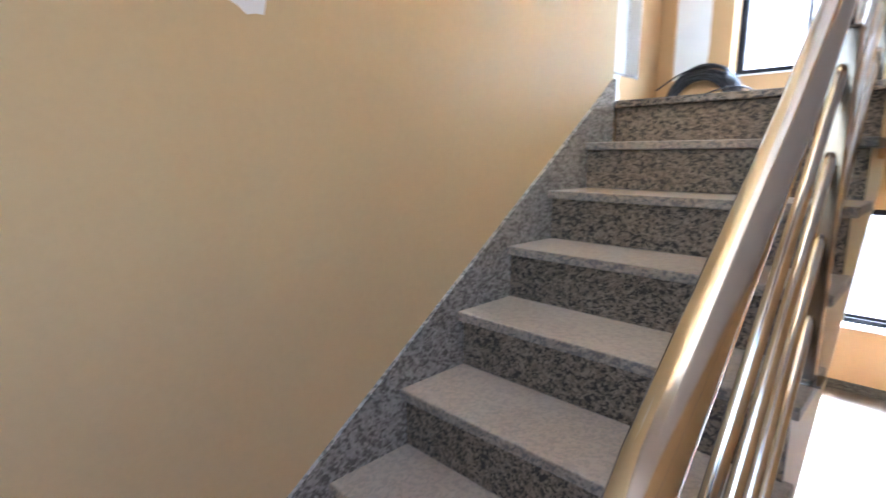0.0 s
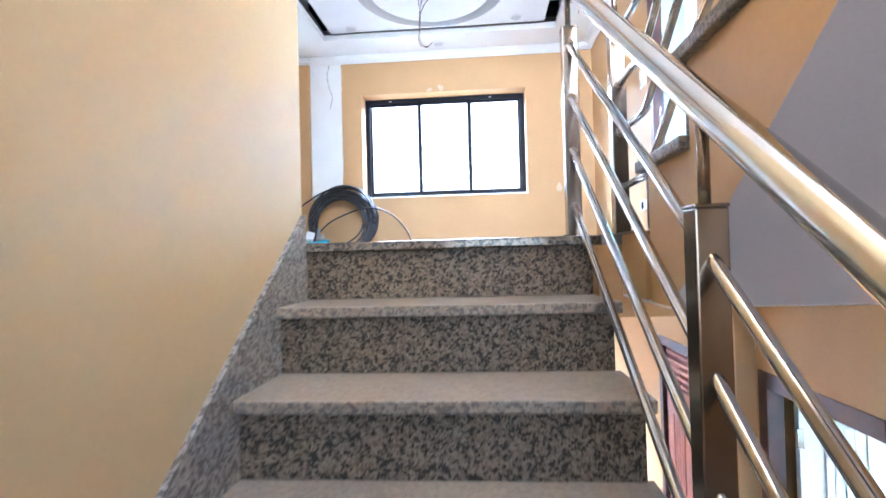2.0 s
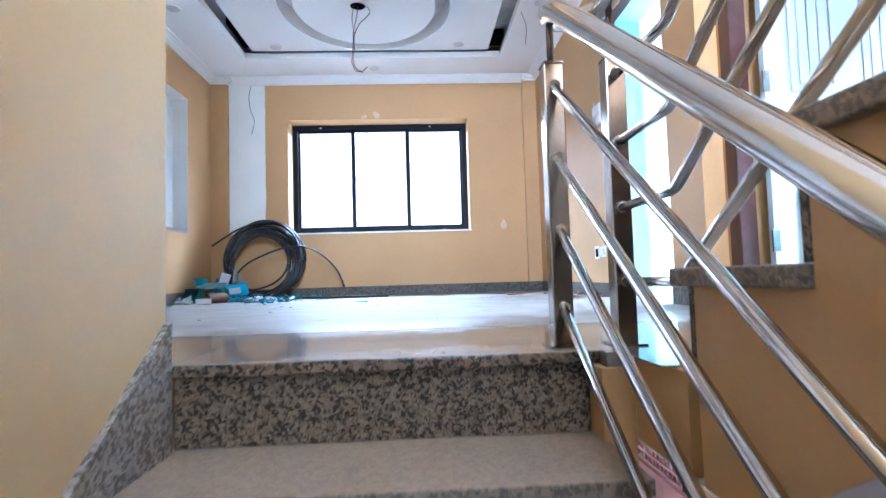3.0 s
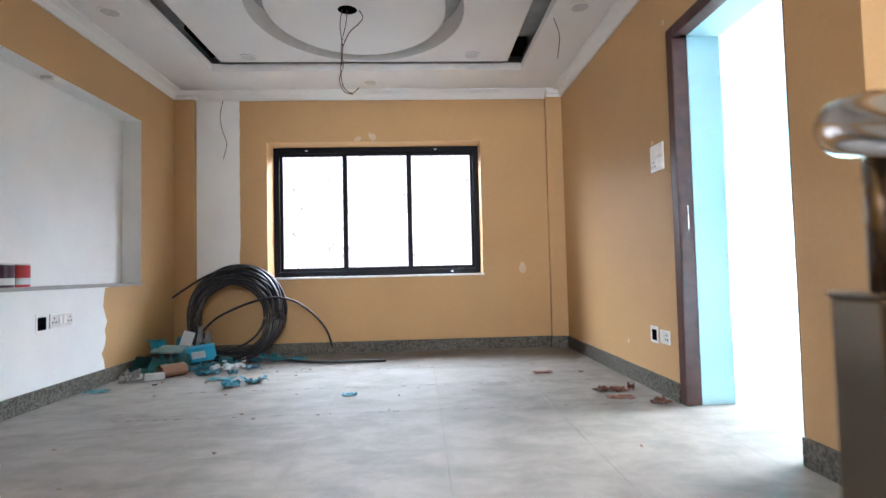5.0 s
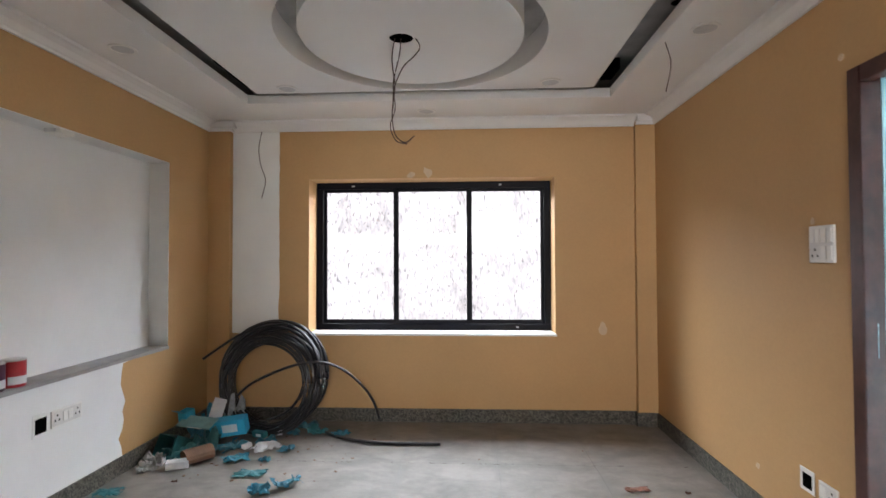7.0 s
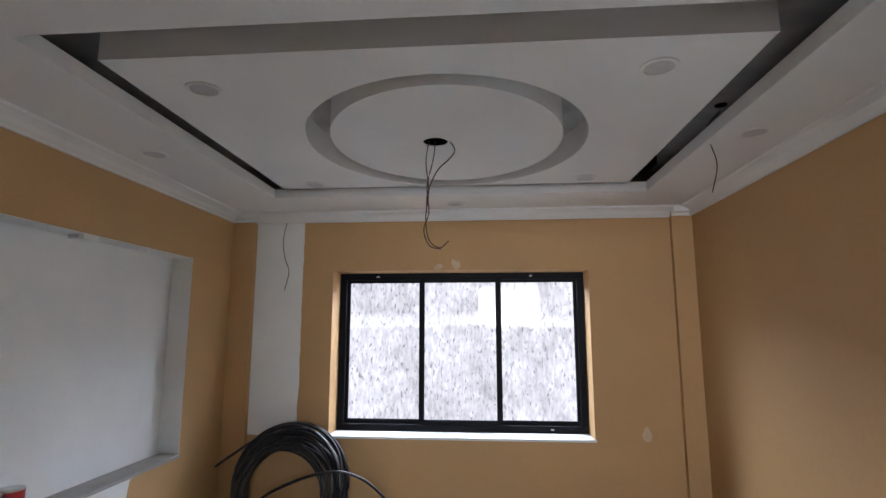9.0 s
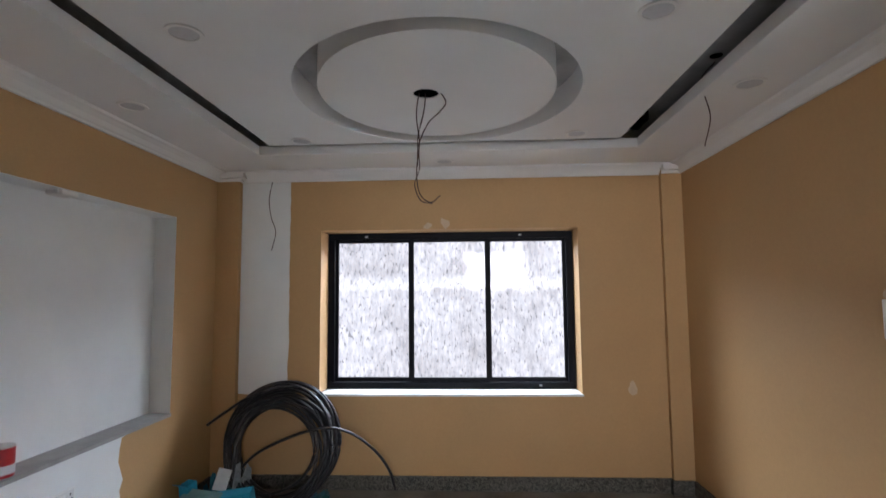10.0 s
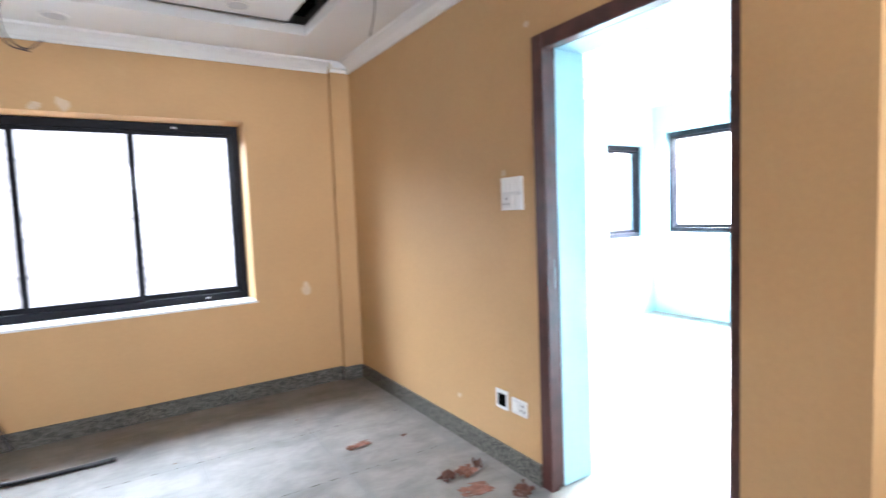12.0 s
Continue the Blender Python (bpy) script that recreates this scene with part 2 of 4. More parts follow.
def wiped_by_stairs(m, y0, y1, polish):
    """The slabs next to the stair head are trodden clean and shinier."""
    nt = m.node_tree
    rough = nt.nodes["Principled BSDF"].inputs["Roughness"]
    src = rough.links[0].from_socket
    geo, sep, rng = nt.nodes.new("ShaderNodeNewGeometry"), nt.nodes.new("ShaderNodeSeparateXYZ"), nt.nodes.new("ShaderNodeMapRange")
    nt.links.new(geo.outputs["Position"], sep.inputs[0])
    rng.inputs["From Min"].default_value, rng.inputs["From Max"].default_value = y0, y1
    rng.inputs["To Min"].default_value, rng.inputs["To Max"].default_value = polish, 1.0
    nt.links.new(sep.outputs["Y"], rng.inputs["Value"])
    mu = nt.nodes.new("ShaderNodeMath")
    mu.operation = "MULTIPLY"
    nt.links.new(src, mu.inputs[0])
    nt.links.new(rng.outputs[0], mu.inputs[1])
    nt.links.new(mu.outputs[0], rough)


wiped_by_stairs(M_FLOOR, 4.5, 5.2, 0.2)
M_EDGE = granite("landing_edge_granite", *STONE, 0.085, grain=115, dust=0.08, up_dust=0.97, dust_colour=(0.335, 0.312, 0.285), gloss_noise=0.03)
M_JOINT = mat("dirty_joint", (0.27, 0.24, 0.21), 0.9, dark=0.6, scale=10)


def pane_material():
    """Thin clear glass under streaks of cement dust."""
    m = bpy.data.materials.new("dusty_glass")
    m.use_nodes = True
    nt = m.node_tree
    nt.nodes.remove(nt.nodes["Principled BSDF"])
    out = nt.nodes["Material Output"]
    tc, mp = nt.nodes.new("ShaderNodeTexCoord"), nt.nodes.new("ShaderNodeMapping")
    mp.inputs["Scale"].default_value = (38, 38, 13)
    nt.links.new(tc.outputs["Object"], mp.inputs["Vector"])
    n = nt.nodes.new("ShaderNodeTexNoise")
    n.inputs["Scale"].default_value, n.inputs["Detail"].default_value = 1.0, 6
    nt.links.new(mp.outputs[0], n.inputs["Vector"])
    ramp = nt.nodes.new("ShaderNodeValToRGB")
    ramp.color_ramp.elements[0].position, ramp.color_ramp.elements[0].color = 0.36, (0.84, 0.85, 0.87, 1)
    ramp.color_ramp.elements[1].position, ramp.color_ramp.elements[1].color = 0.62, (0.97, 0.97, 0.98, 1)
    nt.links.new(n.outputs["Fac"], ramp.inputs["Fac"])
    mp2, n2, r2 = nt.nodes.new("ShaderNodeMapping"), nt.nodes.new("ShaderNodeTexNoise"), nt.nodes.new("ShaderNodeValToRGB")
    mp2.inputs["Scale"].default_value, mp2.inputs["Rotation"].default_value = (60, 60, 22), (0, 0.22, 0)
    nt.links.new(tc.outputs["Object"], mp2.inputs["Vector"])
    n2.inputs["Scale"].default_value, n2.inputs["Detail"].default_value, n2.inputs["Distortion"].default_value = 1.0, 2, 0.6
    nt.links.new(mp2.outputs[0], n2.inputs["Vector"])
    r2.color_ramp.elements[0].position, r2.color_ramp.elements[0].color = 0.28, (0.52, 0.52, 0.53, 1)
    r2.color_ramp.elements[1].position, r2.color_ramp.elements[1].color = 0.40, (1, 1, 1, 1)
    nt.links.new(n2.outputs["Fac"], r2.inputs["Fac"])
    both = nt.nodes.new("ShaderNodeMixRGB")
    both.blend_type, both.inputs[0].default_value = "MULTIPLY", 1.0
    nt.links.new(ramp.outputs["Color"], both.inputs[1])
    nt.links.new(r2.outputs["Color"], both.inputs[2])
    tr, gl, mix = nt.nodes.new("ShaderNodeBsdfTransparent"), nt.nodes.new("ShaderNodeBsdfGlossy"), nt.nodes.new("ShaderNodeMixShader")
    nt.links.new(both.outputs[0], tr.inputs["Color"])
    gl.inputs["Roughness"].default_value = 0.05
    mix.inputs[0].default_value = 0.012
    nt.links.new(tr.outputs[0], mix.inputs[1])
    nt.links.new(gl.outputs[0], mix.inputs[2])
    nt.links.new(mix.outputs[0], out.inputs["Surface"])
    return m


M_PANE = pane_material()


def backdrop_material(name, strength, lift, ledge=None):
    """A glowing backdrop, out of focus beyond the glass: a pale cut bank of earth, its hazy sun put into the emission.
    """
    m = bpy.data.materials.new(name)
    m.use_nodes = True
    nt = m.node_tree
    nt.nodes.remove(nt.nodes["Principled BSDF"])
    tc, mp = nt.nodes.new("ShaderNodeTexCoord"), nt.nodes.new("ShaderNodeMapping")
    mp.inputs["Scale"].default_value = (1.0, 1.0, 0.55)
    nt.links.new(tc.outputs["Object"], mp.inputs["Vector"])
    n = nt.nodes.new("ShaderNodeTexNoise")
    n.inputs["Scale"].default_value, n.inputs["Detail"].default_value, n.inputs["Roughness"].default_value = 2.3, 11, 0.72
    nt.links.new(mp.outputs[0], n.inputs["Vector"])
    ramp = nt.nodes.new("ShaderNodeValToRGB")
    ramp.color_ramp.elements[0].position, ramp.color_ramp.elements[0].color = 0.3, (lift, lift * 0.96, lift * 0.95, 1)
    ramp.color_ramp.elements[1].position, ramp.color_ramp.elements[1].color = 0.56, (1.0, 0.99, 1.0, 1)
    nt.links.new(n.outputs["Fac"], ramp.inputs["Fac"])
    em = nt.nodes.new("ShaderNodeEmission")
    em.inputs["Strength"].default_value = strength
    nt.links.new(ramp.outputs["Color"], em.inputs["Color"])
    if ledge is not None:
        # a brighter band in the emission paints a sunlit ledge along the bank
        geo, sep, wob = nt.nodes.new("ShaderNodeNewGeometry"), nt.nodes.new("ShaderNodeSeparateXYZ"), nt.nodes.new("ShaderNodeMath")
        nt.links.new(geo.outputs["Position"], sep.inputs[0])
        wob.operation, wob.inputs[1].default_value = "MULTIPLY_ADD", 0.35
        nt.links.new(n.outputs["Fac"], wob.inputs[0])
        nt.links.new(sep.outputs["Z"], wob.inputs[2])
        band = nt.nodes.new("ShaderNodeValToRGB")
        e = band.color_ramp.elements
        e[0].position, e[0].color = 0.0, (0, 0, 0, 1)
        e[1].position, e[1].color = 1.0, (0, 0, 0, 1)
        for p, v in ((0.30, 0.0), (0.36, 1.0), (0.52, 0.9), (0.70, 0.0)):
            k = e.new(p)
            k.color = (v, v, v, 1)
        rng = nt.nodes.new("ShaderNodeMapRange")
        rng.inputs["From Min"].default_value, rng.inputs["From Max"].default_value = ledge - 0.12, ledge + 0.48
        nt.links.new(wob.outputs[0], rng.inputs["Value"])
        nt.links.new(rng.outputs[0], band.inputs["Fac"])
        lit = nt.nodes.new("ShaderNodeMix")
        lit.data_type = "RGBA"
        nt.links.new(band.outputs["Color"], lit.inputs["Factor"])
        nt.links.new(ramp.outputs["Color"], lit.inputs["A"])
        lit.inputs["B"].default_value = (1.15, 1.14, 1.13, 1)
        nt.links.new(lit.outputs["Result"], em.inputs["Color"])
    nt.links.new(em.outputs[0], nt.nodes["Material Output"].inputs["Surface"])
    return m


# both backdrops emit their own brightness; no sun falls on them
M_BANK = backdrop_material("glowing_bank", 0.60, 0.55, 1.62)
M_HAZE = backdrop_material("glowing_haze", 5.0, 0.9)

# ---- mesh helpers ----


def add_box(bm, x0, x1, y0, y1, z0, z1):
    vs = [bm.verts.new(p) for p in ((x0, y0, z0), (x1, y0, z0), (x1, y1, z0), (x0, y1, z0), (x0, y0, z1), (x1, y0, z1), (x1, y1, z1), (x0, y1, z1))]
    for f in ((0, 3, 2, 1), (4, 5, 6, 7), (0, 1, 5, 4), (1, 2, 6, 5), (2, 3, 7, 6), (3, 0, 4, 7)):
        bm.faces.new([vs[i] for i in f])
    return vs


def boxes(*rows):
    bm = bmesh.new()
    for r in rows:
        add_box(bm, *r)
    return bm


def soft_box(x0, x1, y0, y1, z0, z1, w=0.004, seg=2):
    bm = boxes((x0, x1, y0, y1, z0, z1))
    bmesh.ops.bevel(bm, geom=bm.edges[:], offset=w, segments=seg, affect="EDGES", profile=0.6)
    return bm


def prism(points, axis, a, b):
    """A closed outline swept straight along an axis. points: (y, z) for axis x, (x, z) for y, (x, y) for z."""
    bm = bmesh.new()

    def at(p, c):
        return {"x": (c, p[0], p[1]), "y": (p[0], c, p[1]), "z": (p[0], p[1], c)}[axis]
    lo, hi = [bm.verts.new(at(p, a)) for p in points], [bm.verts.new(at(p, b)) for p in points]
    bm.faces.new(lo)
    bm.faces.new(hi[::-1])
    for i in range(len(points)):
        j = (i + 1) % len(points)
        bm.faces.new((lo[i], hi[i], hi[j], lo[j]))
    bmesh.ops.recalc_face_normals(bm, faces=bm.faces)
    return bm


def add_tube(bm, pts, r, n=10, caps=True):
    pts = [Vector(p) for p in pts]
    up, rings = Vector((0.02, 0.03, 1)), []
    for i, p in enumerate(pts):
        d = (pts[min(i + 1, len(pts) - 1)] - pts[max(i - 1, 0)]).normalized()
        s = d.cross(up)
        if s.length < 0.2:
            s = d.cross(Vector((1, 0.1, 0)))
        s.normalize()
        u = s.cross(d)
        rings.append([bm.verts.new(p + r * (math.cos(t) * s + math.sin(t) * u)) for t in (2 * math.pi * k / n for k in range(n))])
    for a, b in zip(rings, rings[1:]):
        for k in range(n):
            f = bm.faces.new((a[k], a[(k + 1) % n], b[(k + 1) % n], b[k]))
            f.smooth = True
    if caps:
        bm.faces.new(rings[0])
        bm.faces.new(rings[-1][::-1])
    return bm


def tube(pts, r, n=10):
    bm = add_tube(bmesh.new(), pts, r, n)
    bmesh.ops.recalc_face_normals(bm, faces=bm.faces)
    return bm


def smooth_path(pts, steps=8):
    """Catmull-Rom through the points."""
    p = [Vector(q) for q in pts]
    p = [2 * p[0] - p[1]] + p + [2 * p[-1] - p[-2]]
    out = []
    for i in range(1, len(p) - 2):
        for k in range(steps):
            t = k / steps
            a, b, c, d = p[i - 1:i + 3]
            out.append(0.5 * (2 * b + (c - a) * t + (2 * a - 5 * b + 4 * c - d) * t * t + (3 * b - a - 3 * c + d) * t ** 3))
    return out + [p[-2]]


def cylinder(x, y, z0, z1, r, n=24, bevel=0.0):
    bm = prism([(x + r * math.cos(2 * math.pi * k / n), y + r * math.sin(2 * math.pi * k / n)) for k in range(n)], "z", z0, z1)
    if bevel:
        bmesh.ops.bevel(bm, geom=[e for e in bm.edges if abs(e.verts[0].co.z - e.verts[1].co.z) < 1e-6], offset=bevel, segments=2, affect="EDGES")
    return bm


def holed_plate(outer, inner, z0, z1):
    """A flat plate with one hole, seen from below and from its edges."""
    bm = bmesh.new()
    loops = []
    for z in (z0, z1):
        es, rows = [], []
        for loop in (outer, inner):
            vs = [bm.verts.new((x, y, z)) for x, y in loop]
            es += [bm.edges.new((vs[i], vs[(i + 1) % len(vs)])) for i in range(len(vs))]
            rows.append(vs)
        bmesh.ops.triangle_fill(bm, use_beauty=True, use_dissolve=False, edges=es)
        loops.append(rows)
    for lo, hi in zip(*loops):
        for i in range(len(lo)):
            j = (i + 1) % len(lo)
            bm.faces.new((lo[i], lo[j], hi[j], hi[i]))
    bmesh.ops.recalc_face_normals(bm, faces=bm.faces)
    return bm


def mesh_of(name, bm, material):
    me = bpy.data.meshes.new(name)
    bm.to_mesh(me)
    bm.free()
    for m in material if isinstance(material, (list, tuple)) else (material,):
        me.materials.append(m)
    return me


def thing(name, bm, material, label="", category="", group="", kind=""):
    return tagged(new(name, mesh_of(name, bm, material)), label, category, group, kind)


def base(name, x, y, z, label, category, group="", kind=""):
    ob = new(name)
    ob.location = (x, y, z)
    ob.empty_display_size = 0.1
    return tagged(ob, label, category, group, kind)


def part(name, bm, material, parent, label=""):
    """One mesh under a thing; bm is in world coordinates."""
    ob = new(name, mesh_of(name, bm, material))
    off = parent.location.copy()
    if parent.parent:
        off += parent.parent.location
    if off.length:
        ob.data.transform(Matrix.Translation(-off))
    ob.parent = parent
    return tagged(ob, label)


def circle(x, y, r, n=72, ry=None):
    return [(x + r * math.cos(2 * math.pi * k / n), y + (ry or r) * math.sin(2 * math.pi * k / n)) for k in range(n)]


def holed_wall(axis, a0, a1, b0, b1, z0, z1, holes):
    """A straight wall of thickness a0..a1 that runs from b0 to b1, with rectangular openings (b0, b1, z0, z1)."""
    rows, cuts = [], sorted(holes)
    at = b0
    for h0, h1, hz0, hz1 in cuts:
        rows.append((at, h0, z0, z1))
        if hz0 > z0:
            rows.append((h0, h1, z0, hz0))
        if hz1 < z1:
            rows.append((h0, h1, hz1, z1))
        at = h1
    rows.append((at, b1, z0, z1))
    if axis == "x":
        return boxes(*[(a0, a1, r[0], r[1], r[2], r[3]) for r in rows])
    return boxes(*[(r[0], r[1], a0, a1, r[2], r[3]) for r in rows])


# ---- plan ----
RISE, GO, UP_RISE = 0.195, 0.263, 0.185
STOREY = 14 * RISE
WEST, EAST, NORTH = -3.15, 0.474, 8.608
DEEP = 0.262  # the wall with the doorway
NW_X, NW_Y, NE_X, NE_Y = -2.968, 8.555, 0.322, 8.56  # corner columns
STAIR_W = -1.475
JOG, EAST2 = 5.27, 0.58
CEIL = 2.457
WIN = (-2.323, -0.31, 0.707, 1.98)
DOOR1, DOOR2 = (5.60, 6.492), (4.285, 5.245)
DOOR_TOP = 2.035
NICHE = (5.40, 8.005, 0.685, 2.015)


def window_unit(name, axis, c, b0, b1, z0, z1, panes, label):
    """A black sliding window: outer frame, sashes and panes. c: the frame's middle across the wall."""
    w = base(name, *((0.5 * (b0 + b1), c, z0) if axis == "y" else (c, 0.5 * (b0 + b1), z0)), label, "window", kind="structure")

    def bar(pname, p0, p1, q0, q1, d0, d1, parent, material=M_ALU, bev=0.003):
        bm = soft_box(p0, p1, c + d0, c + d1, q0, q1, bev) if axis == "y" else soft_box(c + d0, c + d1, p0, p1, q0, q1, bev)
        return part(pname, bm, material, parent)
    f = 0.055
    bar("frame_rail", b0, b1, z1 - f, z1, -0.03, 0.05, w)
    bar("frame_rail", b0, b1, z0, z0 + f, -0.03, 0.05, w)
    bar("frame_stile", b0, b0 + f, z0 + f, z1 - f, -0.03, 0.05, w)
    bar("frame_stile", b1 - f, b1, z0 + f, z1 - f, -0.03, 0.05, w)
    step = (b1 - b0 - 2 * f) / panes
    for k in range(panes):
        p0, p1 = b0 + f + k * step, b0 + f + (k + 1) * step
        d = 0.0 if k % 2 else 0.02
        s = 0.023
        rows = [(p0, p0 + s, z0 + f, z1 - f), (p1 - s, p1, z0 + f, z1 - f), (p0 + s, p1 - s, z0 + f, z0 + f + s + 0.01), (p0 + s, p1 - s, z1 - f - s, z1 - f)]
        if axis == "y":
            sash = boxes(*[(r[0], r[1], c + d - 0.012, c + d + 0.012, r[2], r[3]) for r in rows])
        else:
            sash = boxes(*[(c + d - 0.012, c + d + 0.012, r[0], r[1], r[2], r[3]) for r in rows])
        sash = part("sash", sash, M_ALU, w)
        g = bar("pane", p0 + s - 0.004, p1 - s + 0.004, z0 + f + s + 0.006, z1 - f - s + 0.004, d - 0.002, d + 0.002, sash, M_PANE, 0.0005)
        g.visible_shadow = False
    return w


def door_frame(name, x0, x1, y0, y1, z0, top, w, label, w_near=None):
    """A wooden door frame in a wall across x: two jambs with a rebate, and a head."""
    d = base(name, 0.5 * (x0 + x1), 0.5 * (y0 + y1), z0, label, "door frame", kind="structure")
    full = w
    for s, q in ((1, y0), (-1, y1)):
        w = (w_near or full) if s > 0 else full
        xf = x0 + 0.036 if w_near and s > 0 else x0
        pts = [(xf, q), (xf, q + s * w), (x0 + 0.045, q + s * w), (x0 + 0.045, q + s * (w - 0.014)), (x1, q + s * (w - 0.014)), (x1, q)]
        bm = prism(pts, "z", z0, z0 + top)
        bmesh.ops.bevel(bm, geom=bm.edges[:], offset=0.003, segments=2, affect="EDGES")
        part("jamb", bm, M_FRAME, d)
    bm = prism([(x0, z0 + top), (x0, z0 + top - w), (x0 + 0.045, z0 + top - w), (x0 + 0.045, z0 + top - w + 0.014), (x1, z0 + top - w + 0.014), (x1, z0 + top)], "y", y0 + (w_near or w), y1 - w)
    bmesh.ops.bevel(bm, geom=bm.edges[:], offset=0.003, segments=2, affect="EDGES")
    part("head", bm, M_FRAME, d)
    return d


def panel_door(name, hinge, width, height, thick, along, z0, material, label):
    """A moulded panel door leaf standing along x from its hinge edge."""
    x, y = hinge
    d = base(name, x, y, z0, label, "door")
    leaf = part("leaf", soft_box(x, x + along * width, y, y + thick, z0 + 0.008, z0 + height, 0.003) if along > 0 else soft_box(x - width, x, y, y + thick, z0 + 0.008, z0 + height, 0.003), material, d)
    cols = 2
    pw = (width - 0.12 * (cols + 1)) / cols
    for c in range(cols):
        p0 = 0.12 + c * (pw + 0.12)
        for q0, q1 in ((0.16, 0.82), (0.98, height - 0.16)):
            xa, xb = sorted((x + along * p0, x + along * (p0 + pw)))
            ring = holed_plate([(xa, z0 + q0), (xb, z0 + q0), (xb, z0 + q1), (xa, z0 + q1)], [(xa + 0.03, z0 + q0 + 0.03), (xb - 0.03, z0 + q0 + 0.03), (xb - 0.03, z0 + q1 - 0.03), (xa + 0.03, z0 + q1 - 0.03)], 0, 0.008)
            for v in ring.verts:
                v.co = (v.co.x, y - v.co.z, v.co.y)
            bmesh.ops.recalc_face_normals(ring, faces=ring.faces)
            part("moulding", ring, material, leaf)
            nb = 3
            bw = (abs(xb - xa) - 0.08) / nb
            for k in range(nb):
                part("plank", soft_box(xa + 0.04 + k * bw + 0.003, xa + 0.04 + (k + 1) * bw - 0.003, y - 0.006, y + 0.001, z0 + q0 + 0.035, z0 + q1 - 0.035, 0.004), material, leaf)
    for hz in (0.25, height - 0.3, 0.5 * height):
        part("hinge", soft_box(x - 0.012, x + 0.022, y - 0.006, y + 0.004, z0 + hz, z0 + hz + 0.1, 0.002), M_STEEL, d, "steel butt hinge")
    return d


def storey(z0, upper):
    """Walls, windows and doors of one floor, floor level at z0."""
    top = z0 + STOREY - 0.12 + (0.05 if z0 > -1 else 0.0)
    n = "" if upper else "lower_"
    wx = holed_wall("y", NORTH, NORTH + 0.30, WEST - 0.25, EAST + DEEP, z0, top, [(WIN[0], WIN[1], z0 + WIN[2], z0 + WIN[3])])
    add_box(wx, WEST, NW_X, NW_Y, NORTH, z0, top)
    add_box(wx, NE_X, EAST, NE_Y, NORTH, z0, top)
    thing(n + "wall_north", wx, M_OCHRE, "ochre painted plaster wall with a window", "wall", kind="structure")
    bm = boxes((WEST - 0.25, WEST - 0.15, 3.85, NORTH, z0, top))
    front = holed_wall("x", WEST - 0.15, WEST, 3.85, NORTH, z0, top, [(NICHE[0], NICHE[1], z0 + NICHE[2], z0 + NICHE[3])])
    me = bpy.data.meshes.new("tmp")
    front.to_mesh(me)
    front.free()
    bm.from_mesh(me)
    thing(n + "wall_west", bm, M_OCHRE, "ochre painted plaster wall with a recessed niche", "wall", kind="structure")
    thing(n + "wall_south", boxes((WEST, STAIR_W - 0.23, 3.85, 4.08, z0, top)), M_OCHRE, "ochre painted plaster wall", "wall", kind="structure")
    thing(n + "wall_east", holed_wall("x", EAST, EAST + DEEP, JOG, NORTH, z0, top, [(DOOR1[0], DOOR1[1], z0, z0 + DOOR_TOP)]), M_OCHRE, "ochre painted plaster wall with a doorway", "wall", kind="structure")
    thing(n + "wall_stair_east", holed_wall("x", EAST2, EAST2 + 0.2, 0.3, JOG, z0, top, [(DOOR2[0], DOOR2[1], z0, z0 + DOOR_TOP)]), M_OCHRE, "ochre painted plaster wall beside the stairs", "wall", kind="structure")
    thing(n + "ceiling_beam", boxes((WEST, EAST, JOG - 0.02, JOG + 0.23, z0 + 2.32, top)), M_OCHRE, "ochre painted ceiling beam", "beam", kind="structure")
    window_unit("window_1" if upper else "lower_window_1", "y", NORTH + 0.25, WIN[0], WIN[1], z0 + WIN[2], z0 + WIN[3], 3, "black aluminium sliding window with three dusty panes")
    thing(n + "window_sill", soft_box(WIN[0] - 0.01, WIN[1] + 0.01, NORTH - 0.012, NORTH + 0.22, z0 + WIN[2] - 0.014, z0 + WIN[2] + 0.004, 0.003), M_PRIMER, "white painted window sill", "window sill", kind="structure")
    door_frame("door_1" if upper else "lower_door_1", EAST - 0.006, EAST + 0.085, DOOR1[0], DOOR1[1], z0, DOOR_TOP, 0.066, "dark red-brown wooden door frame with no leaf", 0.05)
    door_frame("door_2" if upper else "lower_door_2", EAST2 - 0.006, EAST2 + 0.085, DOOR2[0], DOOR2[1], z0, DOOR_TOP, 0.085, "dark red-brown wooden door frame")
    if not upper:
        leaf = panel_door("panel_door", (0, 0), 0.795, DOOR_TOP - 0.35, 0.038, 1, 0, M_REDDOOR, "pinkish brown panelled door standing closed")
        leaf.matrix_basis = pose(EAST + 0.02, DOOR1[1] - 0.083, z0, 0, 0, -90)
        grille = base("door_grille", EAST + 0.04, 0.5 * (DOOR1[0] + DOOR1[1]), z0 + DOOR_TOP - 0.2, "pinkish brown lattice above the closed door", "grille")
        for k in range(15):
            yy = DOOR1[0] + 0.09 + 0.052 * k
            part("lath", soft_box(EAST + 0.03, EAST + 0.045, yy, yy + 0.02, z0 + DOOR_TOP - 0.335, z0 + DOOR_TOP - 0.09, 0.002, 1), M_REDDOOR, grille)
        for k in range(5):
            zz = z0 + DOOR_TOP - 0.33 + 0.052 * k
            part("lath", soft_box(EAST + 0.022, EAST + 0.029, DOOR1[0] + 0.086, DOOR1[1] - 0.086, zz, zz + 0.02, 0.002, 1), M_REDDOOR, grille)
